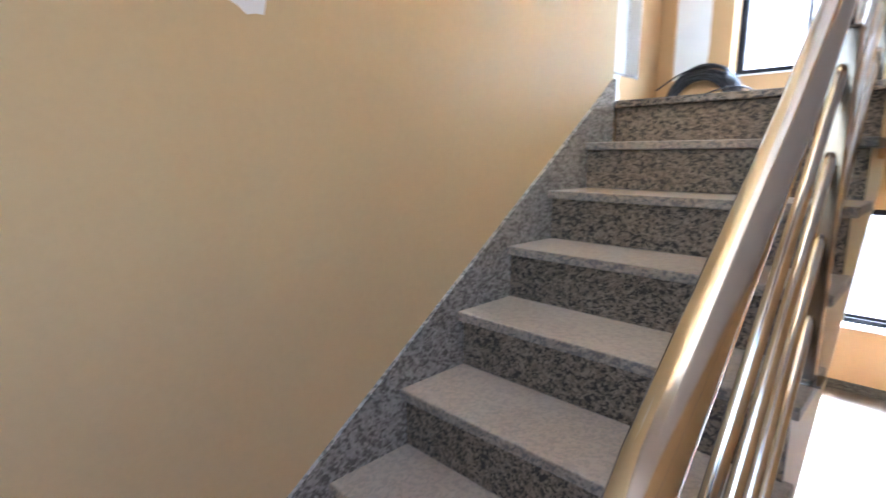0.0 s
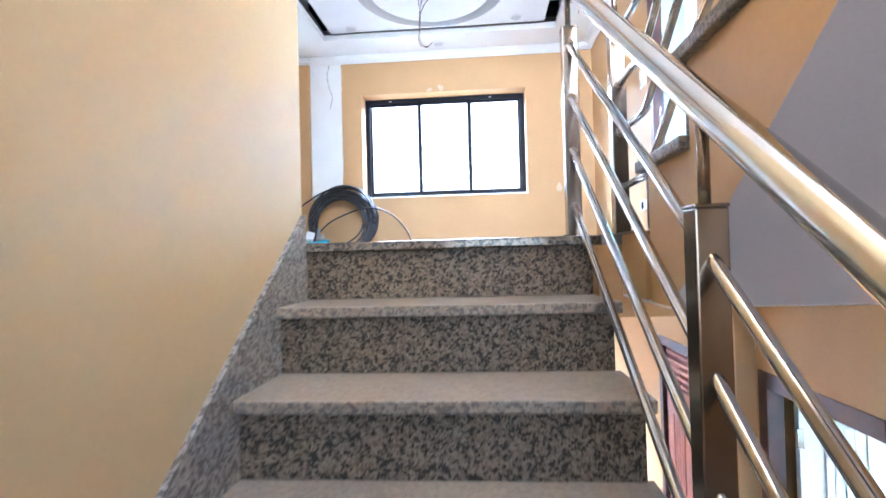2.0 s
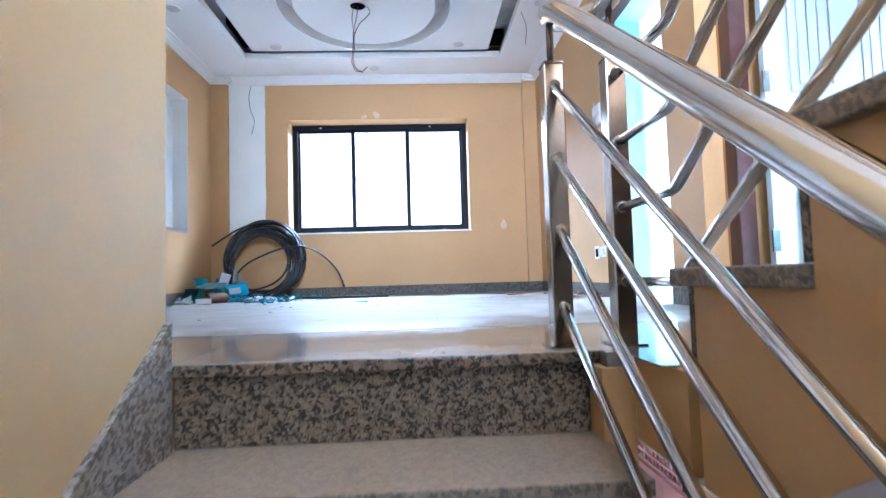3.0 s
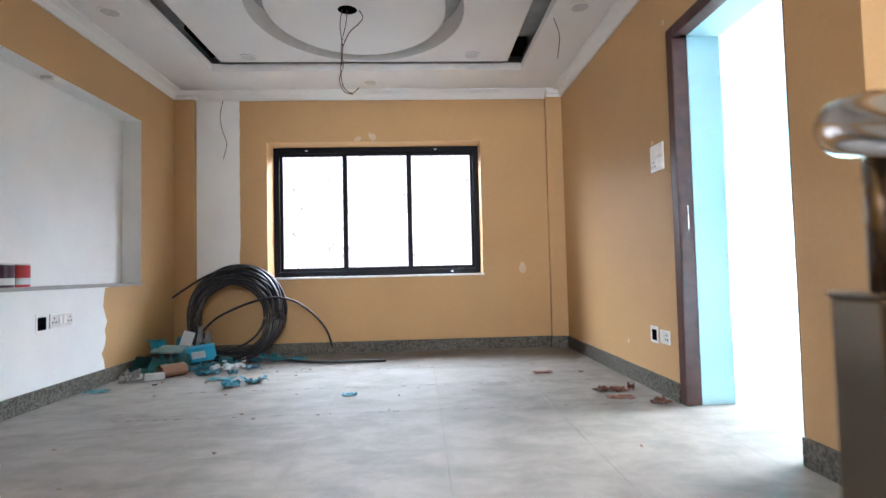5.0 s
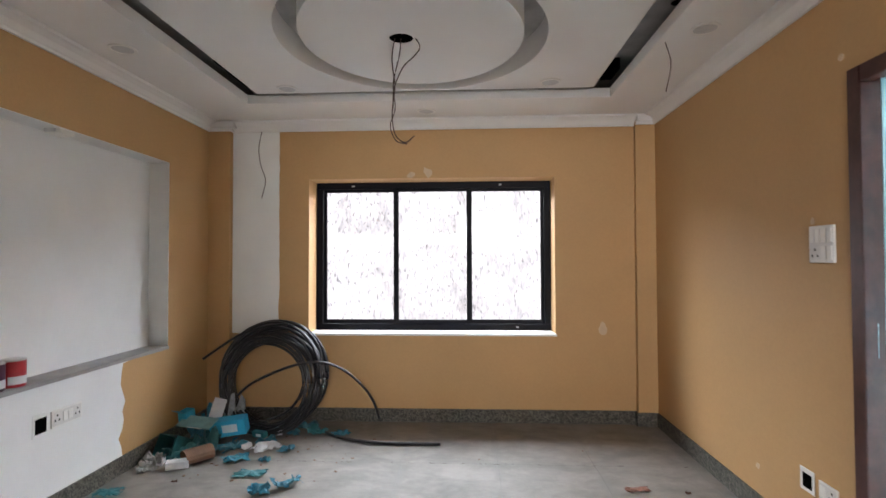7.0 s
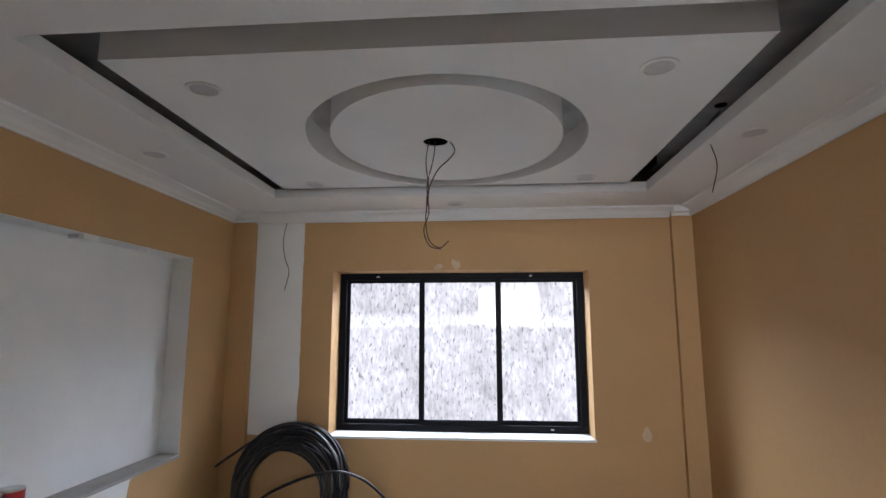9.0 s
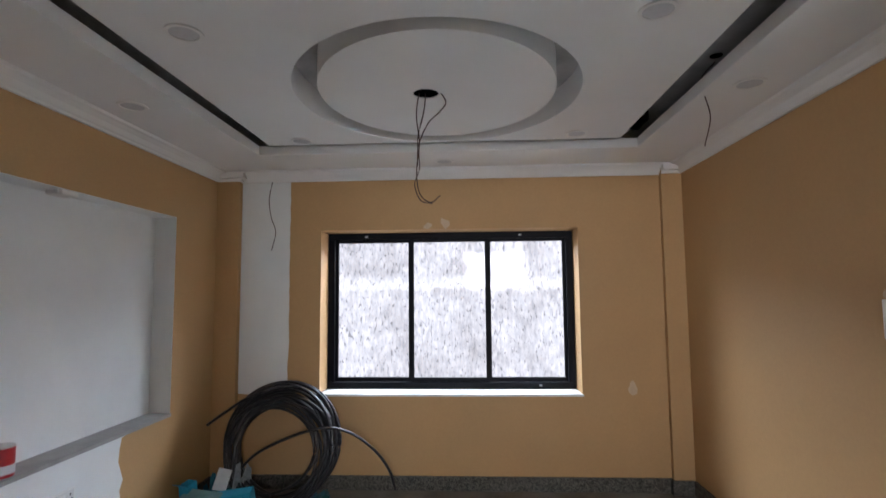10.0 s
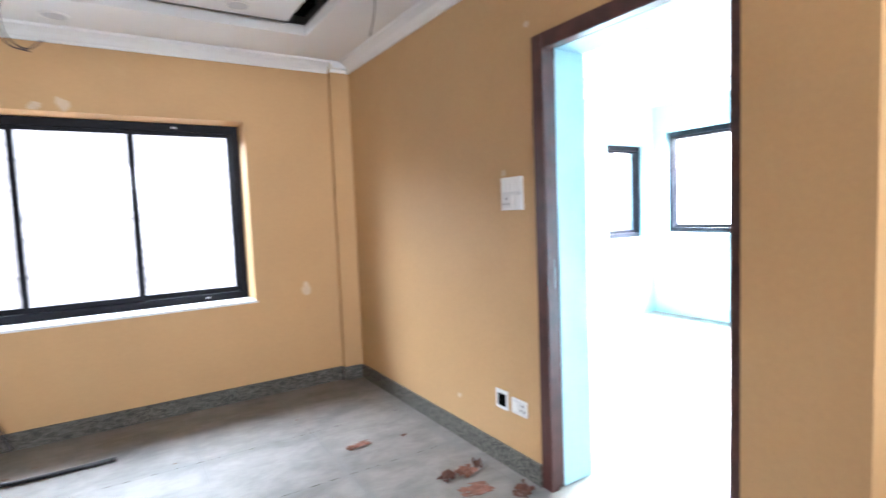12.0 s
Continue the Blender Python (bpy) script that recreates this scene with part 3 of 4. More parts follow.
    panel_door("panel_door", (EAST2 + 0.12, DOOR2[1] - 0.13), 0.82, DOOR_TOP - 0.075, 0.038, 1, z0, M_DOORLEAF, "pale blue-white panelled door standing open")
    # skirting: granite strips along the foot of the walls
    sk, h = 0.014, 0.105
    rows = [("y", NORTH, NW_X, NE_X), ("y", NW_Y, WEST + sk, NW_X + sk), ("y", NE_Y, NE_X - sk, EAST - sk)]
    bm = bmesh.new()
    for _, y, a, b in rows:
        add_box(bm, a, b, y - sk, y - 0.0005, z0, z0 + h)
    add_box(bm, NW_X, NW_X + sk, NW_Y, NORTH - sk, z0, z0 + h)
    add_box(bm, NE_X - sk, NE_X, NE_Y, NORTH - sk, z0, z0 + h)
    add_box(bm, WEST + 0.0005, WEST + sk, 4.08, NW_Y, z0, z0 + h)
    add_box(bm, EAST - sk, EAST - 0.0005, DOOR1[1], NE_Y - sk, z0, z0 + h)
    add_box(bm, EAST - sk, EAST - 0.0005, JOG, DOOR1[0], z0, z0 + h)
    add_box(bm, EAST - sk, EAST2 - sk, JOG - sk, JOG - 0.0005, z0, z0 + h)
    add_box(bm, EAST2 - sk, EAST2 - 0.0005, DOOR2[1], JOG - sk, z0, z0 + h)
    thing(n + "baseboard", bm, M_SKIRT, "speckled grey granite skirting", "baseboard", kind="structure")


storey(0.0, True)
storey(-STOREY, False)

# walls of the stairwell and the outer shell
thing("wall_stair_west", boxes((STAIR_W - 0.225, STAIR_W, 0.3, 4.08, -STOREY, STOREY)), M_CREAM, "pale ochre plaster wall beside the stairs", "wall", kind="structure")
back = boxes((STAIR_W - 0.225, -1.28, 0.1, 0.3, -STOREY, STOREY - 0.07), (0.28, EAST2 + 0.2, 0.1, 0.3, -STOREY, STOREY - 0.07), (-1.28, 0.28, 0.1, 0.3, -STOREY, -0.38), (-1.28, 0.28, 0.1, 0.3, 0.98, 1.52), (-1.28, 0.28, 0.1, 0.3, 2.52, STOREY - 0.07))
thing("wall_stair_back", back, M_CREAM, "pale ochre plaster wall behind the half landing", "wall", kind="structure")
thing("roof_slab", boxes((WEST - 0.25, 4.5, 0.1, NORTH + 0.30, STOREY - 0.07, STOREY + 0.05)), M_WHITE, "white painted ceiling slab", "ceiling", kind="structure")
thing("floor_slab", boxes((WEST - 0.25, -0.5, 4.14, NORTH + 0.30, -0.12, -0.034), (-0.5, EAST2, 4.03, NORTH + 0.30, -0.12, -0.034), (-0.425, EAST2, 3.80, 4.03, -0.19, -0.0045), (STAIR_W, -0.50, 4.135, 4.20, -0.26, -0.12), (-0.50, -0.4255, 4.03, 4.20, -0.26, -0.12), (EAST2, 4.5, 0.3, NORTH + 0.30, -0.12, -0.022)), M_OCHRE, "concrete floor slab of the upper floor", "floor slab", kind="structure")
thing("lower_floor_slab", boxes((WEST - 0.25, 4.5, 0.1, NORTH + 0.30, -STOREY - 0.12, -STOREY - 0.022)), M_JOINT, "concrete slab of the lower floor", "floor slab", kind="structure")
thing("lower_ceiling", boxes((WEST, -0.42, 4.20, JOG - 0.02, -0.25, -0.235), (WEST, EAST, JOG + 0.23, NORTH, -0.25, -0.235), (-0.42, EAST2, 3.66, JOG - 0.02, -0.198, -0.1925)), M_WHITE, "white gypsum ceiling of the lower floor", "ceiling", kind="structure")

# turquoise rooms behind the doorways
X2, XE = EAST + DEEP, 4.3
for z0, n in ((0.0, ""), (-STOREY, "lower_")):
    top = z0 + STOREY - 0.12 + (0.05 if z0 > -1 else 0.0)
    thing(n + "side_wall_north", holed_wall("y", NORTH, NORTH + 0.3, X2, XE + 0.2, z0, top, [(3.475, 4.2, z0 + 0.90, z0 + 1.97)]), M_TEAL, "turquoise painted wall", "wall", kind="structure")
    thing(n + "side_wall_east", holed_wall("x", XE, XE + 0.2, 0.3, NORTH, z0, top, [(2.4, 4.3, z0 + 0.95, z0 + 2.1), (6.3, 8.45, z0 + 0.95, z0 + 2.1)]), M_TEAL, "turquoise painted wall with windows", "wall", kind="structure")
    thing(n + "side_wall_middle", boxes((EAST2 + 0.2, XE, JOG - 0.06, JOG + 0.08, z0, top)), M_TEAL, "turquoise painted partition wall", "wall", kind="structure")
    thing(n + "side_wall_south", boxes((EAST2 + 0.2, XE, 0.1, 0.3, z0, top)), M_TEAL, "turquoise painted wall", "wall", kind="structure")
    bm = boxes((EAST + 0.086, X2 + 0.004, DOOR1[1] - 0.052, DOOR1[1] - 0.0005, z0, z0 + DOOR_TOP - 0.052), (EAST + 0.086, X2 + 0.004, DOOR1[0] + 0.0005, DOOR1[0] + 0.036, z0, z0 + DOOR_TOP - 0.052), (EAST + 0.086, X2 + 0.004, DOOR1[0] + 0.0005, DOOR1[1] - 0.0005, z0 + DOOR_TOP - 0.0515, z0 + DOOR_TOP))
    add_box(bm, X2 + 0.0005, X2 + 0.006, JOG + 0.08, DOOR1[0], z0, top)
    add_box(bm, X2 + 0.0005, X2 + 0.006, DOOR1[1], NORTH, z0, top)
    add_box(bm, X2 + 0.0005, X2 + 0.006, DOOR1[0], DOOR1[1], z0 + DOOR_TOP, top)
    thing(n + "door_reveal", bm, M_TEAL, "turquoise painted plaster lining of the doorway", "wall", kind="structure")
    thing(n + "side_floor", boxes((EAST + 0.0, XE, JOG + 0.08, NORTH, z0 - 0.02, z0 - 0.001), (EAST2, XE, 0.3, JOG - 0.06, z0 - 0.02, z0 - 0.001)), M_FLOOR, "pale polished stone floor", "floor", kind="structure")
    thing(n + "side_ceiling", holed_plate([(X2, JOG + 0.08), (XE, JOG + 0.08), (XE, NORTH), (X2, NORTH)], [(X2 + 0.55, JOG + 0.65), (XE - 0.55, JOG + 0.65), (XE - 0.55, NORTH - 0.55), (X2 + 0.55, NORTH - 0.55)], z0 + 2.42, z0 + 2.445), M_WHITE, "white gypsum tray ceiling", "ceiling", kind="structure")
    thing(n + "side_ceiling_panel", boxes((X2, XE, JOG + 0.08, NORTH, z0 + 2.4455, z0 + 2.46)), M_WHITE, "white gypsum panel of the tray ceiling", "ceiling", kind="structure")
    window_unit("window_2" if not n else "lower_window_2", "y", NORTH + 0.15, 3.475, 4.2, z0 + 0.90, z0 + 1.97, 1, "black aluminium window with a single pane")
    window_unit("window_3" if not n else "lower_window_3", "x", XE + 0.08, 6.3, 8.45, z0 + 0.95, z0 + 2.1, 3, "black aluminium sliding window")
    window_unit("window_4" if not n else "lower_window_4", "x", XE + 0.08, 2.4, 4.3, z0 + 0.95, z0 + 2.1, 3, "black aluminium sliding window")

win = bpy.data.objects["window_1"]
for fx, z in ((0.16, WIN[3] - 0.03), (0.79, WIN[3] - 0.028), (0.86, WIN[2] + 0.03)):
    x = WIN[0] + fx * (WIN[1] - WIN[0])
    part("sticker", soft_box(x - 0.012, x + 0.012, NORTH + 0.2185, NORTH + 0.2197, z - 0.006, z + 0.006, 0.0004, 1), M_PAPER, win, "small torn white sticker")

# earth bank close behind the house as a glowing sheet, and the ground
bm = bmesh.new()
NX, NZ = 60, 30
grid = [[bm.verts.new((-14 + 28 * i / NX, 11.2 + 0.28 * (12 * k / NZ) + 0.5 * noise.noise(Vector((i * 0.35, k * 0.4, 3))), -3.4 + 12 * k / NZ)) for i in range(NX + 1)] for k in range(NZ + 1)]
for k in range(NZ):
    for i in range(NX):
        bm.faces.new((grid[k][i], grid[k][i + 1], grid[k + 1][i + 1], grid[k + 1][i])).smooth = True
thing("backdrop", bm, M_BANK, "glowing backdrop sheet for the pale rough earth bank behind the house", "earth bank", kind="structure")
# added glowing slab that brightens the view from the east windows
thing("backdrop_east", boxes((9.0, 9.2, -6, 16, -3.3, 2.6)), M_HAZE, "added glowing backdrop for the hazy distance east of the house", "haze", kind="structure")
thing("ground", boxes((-60, 60, -60, 60, -3.6, -3.3)), mat("dry_earth", (0.28, 0.22, 0.16), 0.95, dark=0.7, scale=0.6, bump=0.4, bump_scale=8), "dry bare earth round the house", "ground", kind="structure")

# ---- stairs ----


def flight(name, x0, x1, y_first, d, z_base, n, over_w, over_e, side, label, rise=RISE, pitch=RISE / 0.263):
    """A straight flight with granite treads and risers on a sloping slab. d: +1 rises to the north, -1 to the south."""
    st = base(name, 0.5 * (x0 + x1), y_first, z_base, label, "staircase")
    go = GO if d > 0 else 0.278
    th = 0.032

    def Y(s):
        return y_first + d * s
    pts = [(Y(0.045), z_base)]
    for i in range(n):
        pts.append((Y(0.045 + go * i), z_base + rise * (i + 1) - th))
        if i < n - 1:
            pts.append((Y(0.045 + go * (i + 1)), z_base + rise * (i + 1) - th))
    s_end = go * (n - 1) + 0.24
    pts.append((Y(s_end), z_base + rise * n - th))
    pts.append((Y(s_end), z_base - 0.192 + pitch * (s_end - 0.185)))
    pts += [(Y(0.185), z_base - 0.192), (Y(0.045), z_base - 0.192)]
    body = prism(pts, "x", x0, x1)
    me = mesh_of("slab", body, [side, M_GREY_SOFFIT])
    for p in me.polygons:
        if p.normal.z < -0.3:
            p.material_index = 1
    sl = new("slab", me)
    me.transform(Matrix.Translation(-st.location))
    sl.parent = st
    for i in range(n):
        a, b = sorted((Y(go * i), Y(go * (i + 1) + 0.045)))
        z = z_base + rise * (i + 1)
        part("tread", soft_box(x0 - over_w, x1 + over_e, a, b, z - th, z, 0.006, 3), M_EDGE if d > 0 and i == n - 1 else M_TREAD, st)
        a, b = sorted((Y(0.027 + go * i), Y(0.0445 + go * i)))
        part("riser", soft_box(x0, x1 + 0.002, a, b, z - rise + 0.0005, z - th - 0.0005, 0.0015, 1), M_RISER, st)
    return st


XL = STAIR_W + 0.004
main = flight("staircase", XL, -0.505, 2.502, 1, -7 * RISE, 7, 0.0, 0.022, M_CREAM, "stairs of speckled granite treads and dark risers")
flight("upper_staircase", -0.422, EAST2 - 0.002, 3.812, -1, 0.0, 7, 0.022, 0.0, M_OCHRE, "granite stairs on an ochre slab leading up", UP_RISE, 0.72)
flight("lower_staircase", -0.425, EAST2 - 0.002, 3.828, -1, -STOREY, 7, 0.022, 0.0, M_OCHRE, "granite stairs on an ochre slab leading down", RISE, 0.70)
for z in (-7 * RISE, 7 * UP_RISE):
    thing("half_landing", boxes((STAIR_W, EAST2, 0.3, 2.22 if z > 0 else 2.47, z - 0.19, z - 0.025)), M_GREY_SOFFIT, "half landing slab", "landing", kind="structure")
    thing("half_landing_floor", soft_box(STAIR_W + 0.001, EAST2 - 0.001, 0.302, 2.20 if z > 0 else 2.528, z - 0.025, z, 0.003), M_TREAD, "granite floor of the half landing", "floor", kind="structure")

# sloping granite skirting on the stair wall
sl = RISE / GO
y0, y1 = 2.30, 4.079
thing("stair_skirting", prism([(y0, 0.095 - sl * (4.07 - y0)), (y0, -7 * RISE - 0.1), (2.6, -7 * RISE - 0.1), (y1, -0.2), (y1, 0.095), (4.07, 0.095)], "x", STAIR_W - 0.002, STAIR_W + 0.014), M_STAIR_SKIRT, "speckled granite skirting that climbs with the stairs", "baseboard", kind="structure")

# ---- railing ----
RX, RX2, PB = -0.55, -0.392, 4.16


def rail_z(y):
    return 0.601 - 0.735 * (3.793 - y) if y > 2.7 else -0.202 - 0.65 * (2.7 - y)


def rail_x(y):
    """The lower end leans a little towards the other flight."""
    return RX + max(0.0, PB - y) * 0.04


rail = base("stair_railing", RX, PB, 0.0, "polished stainless steel stair railing with four bars", "railing")
low_end = [(rail_x(2.12), 2.12, rail_z(2.12) - 0.09), (rail_x(2.13), 2.13, rail_z(2.13) - 0.05), (rail_x(2.16), 2.16, rail_z(2.16) - 0.01)]
slope = [(rail_x(2.2 + 0.085 * k), 2.2 + 0.085 * k, rail_z(2.2 + 0.085 * k)) for k in range(23)]
turn = [(RX, 4.12, 0.836), (RX, 4.16, 0.851), (RX + 0.012, 4.195, 0.858), (RX + 0.04, 4.222, 0.862), (0.5 * (RX + RX2), 4.23, 0.866), (RX2 - 0.04, 4.222, 0.872), (RX2 - 0.012, 4.195, 0.88), (RX2, 4.155, 0.888)]
up = [(RX2, 4.08, 0.90), (RX2, 3.95, 0.925), (RX2, 3.90, 0.945), (RX2, 3.86, 0.972), (RX2, 2.5, 0.972 + 0.68 * 1.36), (RX2, 2.1, 0.972 + 0.68 * 1.76)]
part("handrail", tube(low_end + slope + turn + up, 0.0275, 24), M_STEEL, rail)


def square_post(x, y, z0, z1, top):
    p = part("post", soft_box(x - 0.025, x + 0.025, y - 0.025, y + 0.025, z0 + 0.004, z1, 0.003), M_POST, rail)
    part("base_plate", soft_box(x - 0.042, x + 0.042, y - 0.042, y + 0.042, z0, z0 + 0.005, 0.002), M_POST, p)
    part("post_cap", soft_box(x - 0.0265, x + 0.0265, y - 0.0265, y + 0.0265, z1, z1 + 0.006, 0.002), M_POST, p)
    part("rail_pin", tube([(x, y, z1), (x, y, top)], 0.0095, 12), M_POST, p)


square_post(RX, PB, 0.0, 0.71, rail_z(4.12) + 0.005)
square_post(RX2, PB, 0.0, 0.725, 0.88)
square_post(rail_x(3.21), 3.21, -4 * RISE, 0.004, rail_z(3.21) - 0.015)
square_post(rail_x(2.24), 2.24, -7 * RISE, rail_z(2.24) - 0.15, rail_z(2.24) - 0.015)
for h in (0.65, 0.468, 0.287, 0.098):
    part("bar", tube([(RX, PB - 0.02, h), (rail_x(2.24), 2.24, h - 0.765 * (PB - 0.02 - 2.24))], 0.0115, 14), M_STEEL, rail)
for h in (0.68, 0.506, 0.34, 0.157):
    part("bar", tube([(RX2, PB - 0.02, h), (RX2, 3.885, h + 0.001), (RX2, 3.865, h + 0.005), (RX2, 3.845, h + 0.016), (RX2, 2.3, h + 0.016 + 0.69 * 1.545)], 0.0115, 14), M_STEEL, rail)
for x, y, z0, hs in ((RX, PB, 0.0, (0.65, 0.468, 0.287, 0.098)), (RX2, PB, 0.0, (0.68, 0.506, 0.34, 0.157))):
    for h in hs:
        part("collar", tube([(x, y - 0.0255, h + 0.003), (x, y - 0.032, h)], 0.0145, 14), M_STEEL, rail)

# ---- ceiling of the room ----
TX0, TX1, TY0, TY1 = -2.618, 0.0, 5.985, 8.088
PX0, PX1, PY0, PY1 = -2.515, -0.135, 6.225, 8.012
CX, CY, HX, HY = -1.305, 7.185, -1.363, 7.165
R_OUT, R_IN, PZ = 0.73, 0.602, 2.502


def rect(x0, x1, y0, y1):
    return [(x0, y0), (x1, y0), (x1, y1), (x0, y1)]


bm = holed_plate(rect(WEST, EAST, JOG + 0.23, NORTH), rect(TX0, TX1, TY0, TY1), CEIL, CEIL + 0.012)
lip = holed_plate(rect(TX0 - 0.012, TX1 + 0.012, TY0 - 0.012, TY1 + 0.012), rect(TX0, TX1, TY0, TY1), CEIL + 0.0125, CEIL + 0.065)
cover = boxes((WEST, EAST, 4.08, JOG - 0.02, CEIL, CEIL + 0.012), (STAIR_W, EAST2, 3.9, 4.08, CEIL, CEIL + 0.012))
for extra in (lip, cover, holed_plate(rect(PX0, PX1, PY0, PY1), circle(CX, CY + 0.03, R_OUT, 96, 0.79), PZ, 2.6545), holed_plate(circle(CX, CY + 0.01, R_IN, 96, 0.68), circle(HX, HY, 0.066, 24), PZ, 2.6545)):
    me = bpy.data.meshes.new("tmp")
    extra.to_mesh(me)
    extra.free()
    bm.from_mesh(me)
thing("ceiling", bm, M_WHITE, "white gypsum tray ceiling with a round raised disc", "ceiling", kind="structure")

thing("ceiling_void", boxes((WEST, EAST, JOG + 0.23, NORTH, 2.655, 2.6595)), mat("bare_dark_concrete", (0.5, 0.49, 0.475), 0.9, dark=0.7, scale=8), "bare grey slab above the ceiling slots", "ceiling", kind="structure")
# solid black boxes stand in for the deep shade at the slot ends
thing("ceiling_slot_shade", boxes((TX0 - 0.01, PX0 - 0.0005, 7.60, TY1 + 0.01, 2.58, 2.6545), (PX1 + 0.0005, TX1 + 0.01, 7.88, TY1 + 0.01, 2.58, 2.6545)), M_DARK, "black box put in for the deep shade at the end of the ceiling slot", "ceiling", kind="structure")

# cornice: one moulded profile mitred round the room
prof = [(0.0005, 2.3770), (0.016, 2.3770), (0.02, 2.3888), (0.03, 2.3977), (0.045, 2.4199), (0.07, 2.4362), (0.085, 2.4421), (0.088, 2.4565), (0.0005, 2.4565)]
bm = bmesh.new()
loops = []
for o, z in prof:
    loops.append([bm.verts.new((x, y, z)) for x, y in rect(WEST + o, EAST - o, JOG + 0.23 + o, NORTH - o)])
for a, b in zip(loops, loops[1:] + loops[:1]):
    for i in range(4):
        j = (i + 1) % 4
        bm.faces.new((a[i], a[j], b[j], b[i]))
for x0, x1, y in ((WEST, NW_X, NW_Y), (NE_X, EAST, NE_Y)):
    add_box(bm, x0 + 0.001, x1 + (0.02 if x0 < -1 else -0.001), y - 0.02, NORTH - 0.01, 2.3775, 2.40)
    add_box(bm, x0 + 0.001, x1 + (0.05 if x0 < -1 else -0.001), y - 0.055, NORTH - 0.01, 2.4005, 2.44)
bmesh.ops.recalc_face_normals(bm, faces=bm.faces)
thing("cornice", bm, M_WHITE, "white moulded gypsum cornice", "cornice", kind="structure")


M_LENS = mat("frosted_lens", (0.55, 0.55, 0.56), 0.3, dark=0.9, scale=30)


def downlight(x, y, z):
    d = base("downlight", x, y, z, "small round white recessed ceiling light, unlit", "ceiling light", "recessed ceiling lights")
    ring = holed_plate(circle(x, y, 0.072, 32), circle(x, y, 0.056, 32), z - 0.006, z - 0.0005)
    part("rim", ring, M_PLASTIC, d)
    part("diffuser", cylinder(x, y, z - 0.003, z - 0.0008, 0.0555, 32), M_LENS, d)
    return d


first = downlight(-2.25, 6.478, PZ)
for x, y, z in ((-0.455, 6.435, PZ), (-2.26, 7.917, PZ), (-0.45, 7.89, PZ), (-2.875, 7.10, CEIL), (-1.325, 8.355, CEIL), (0.18, 7.03, CEIL)):
    copy_thing(first, Matrix.Translation((x, y, z)))

# hole and loose wires for the lamp at the middle of the disc
# black plug puts the shade of the open hole into its colour
thing("lamp_outlet", cylinder(HX, HY, PZ + 0.006, 2.654, 0.0655, 24), M_DARK, "dark open hole for a lamp in the ceiling disc", "ceiling outlet", kind="structure")
w = base("hanging_wires", HX, HY, 2.5, "thin dark lamp wires hanging from the ceiling hole", "wire")
strands = (((-0.02, 0, 2.58), (-0.05, 0, 2.42), (-0.035, 0.0, 2.28), (-0.05, 0, 2.16), (-0.035, 0, 2.06), (0.02, 0, 2.02), (0.07, 0, 2.05)),
           ((0.0, 0.01, 2.58), (-0.01, 0.01, 2.44), (-0.045, 0.01, 2.30), (-0.035, 0.01, 2.18), (-0.06, 0.0, 2.10), (-0.03, 0, 2.03), (0.03, 0.01, 2.015)),
           ((0.03, 0, 2.56), (0.10, 0, 2.47), (0.07, 0, 2.42), (0.01, 0.0, 2.37), (-0.04, 0, 2.27), (-0.045, 0, 2.18)))
for pts in strands:
    part("strand", tube(smooth_path([(HX + p[0], HY + p[1], 2.5 + (p[2] - 2.5) * (1.17 if p[2] < 2.5 else 1.0)) for p in pts], 7), 0.0032, 6), M_WIRE, w)


def loose_wire(pts, label):
    return thing("loose_wire", tube(smooth_path(pts, 7), 0.003, 6), M_WIRE, label, "wire")


loose_wire([(0.085, 7.15, 2.62), (0.02, 7.16, 2.54), (0.04, 7.18, 2.46), (0.10, 7.26, 2.37), (0.11, 7.36, 2.25)], "thin wire hanging from the ceiling slot")
loose_wire([(-2.72, 8.597, 2.377), (-2.745, 8.599, 2.235), (-2.727, 8.601, 2.095), (-2.687, 8.599, 1.975), (-2.717, 8.597, 1.828)], "thin wire hanging down the white wall patch")
thing("wire_hole", cylinder(0.095, 7.156, 2.652, 2.6548, 0.03, 16), M_DARK, "small dark wire hole in the ceiling slot", "ceiling outlet", kind="structure")

# ---- wall details ----


def patch(name, outline, axis, c, depth, material, label, rough=0.02, seed=1):
    """A thin coat of primer or filler with an uneven brushed edge."""
    rng = random.Random(seed)
    pts = []
    for i, a in enumerate(outline):
        b = outline[(i + 1) % len(outline)]
        n = max(2, int(math.dist(a[:2], b[:2]) / 0.05))
        for k in range(n):
            t = k / n
            j = rough * a[2] * (noise.noise(Vector((seed * 3.7 + (a[0] + (b[0] - a[0]) * t) * 4, (a[1] + (b[1] - a[1]) * t) * 4, seed))) + 0.3 * rng.uniform(-1, 1))
            nx, ny = -(b[1] - a[1]), b[0] - a[0]
            ln = math.hypot(nx, ny)
            pts.append((a[0] + (b[0] - a[0]) * t + nx / ln * j, a[1] + (b[1] - a[1]) * t + ny / ln * j))
    lo, hi = sorted((c, c + depth))
    return thing(name, prism(pts, axis, lo, hi), material, label, "paint patch", kind="structure")


patch("primer_patch", [(5.3, 0.106, 0), (7.51, 0.106, 3), (7.53, 0.60, 2), (7.60, 0.682, 0), (5.3, 0.682, 0)], "x", WEST, 0.003, M_PRIMER, "white primer below the niche, with an uneven edge", 0.03, 4)
patch("primer_patch", [(NW_X + 0.002, 0.71, 1), (-2.572, 0.69, 1), (-2.572, 2.376, 0), (NW_X + 0.002, 2.376, 0)], "y", NORTH, -0.003, M_PRIMER, "white primer strip beside the window", 0.012, 9)
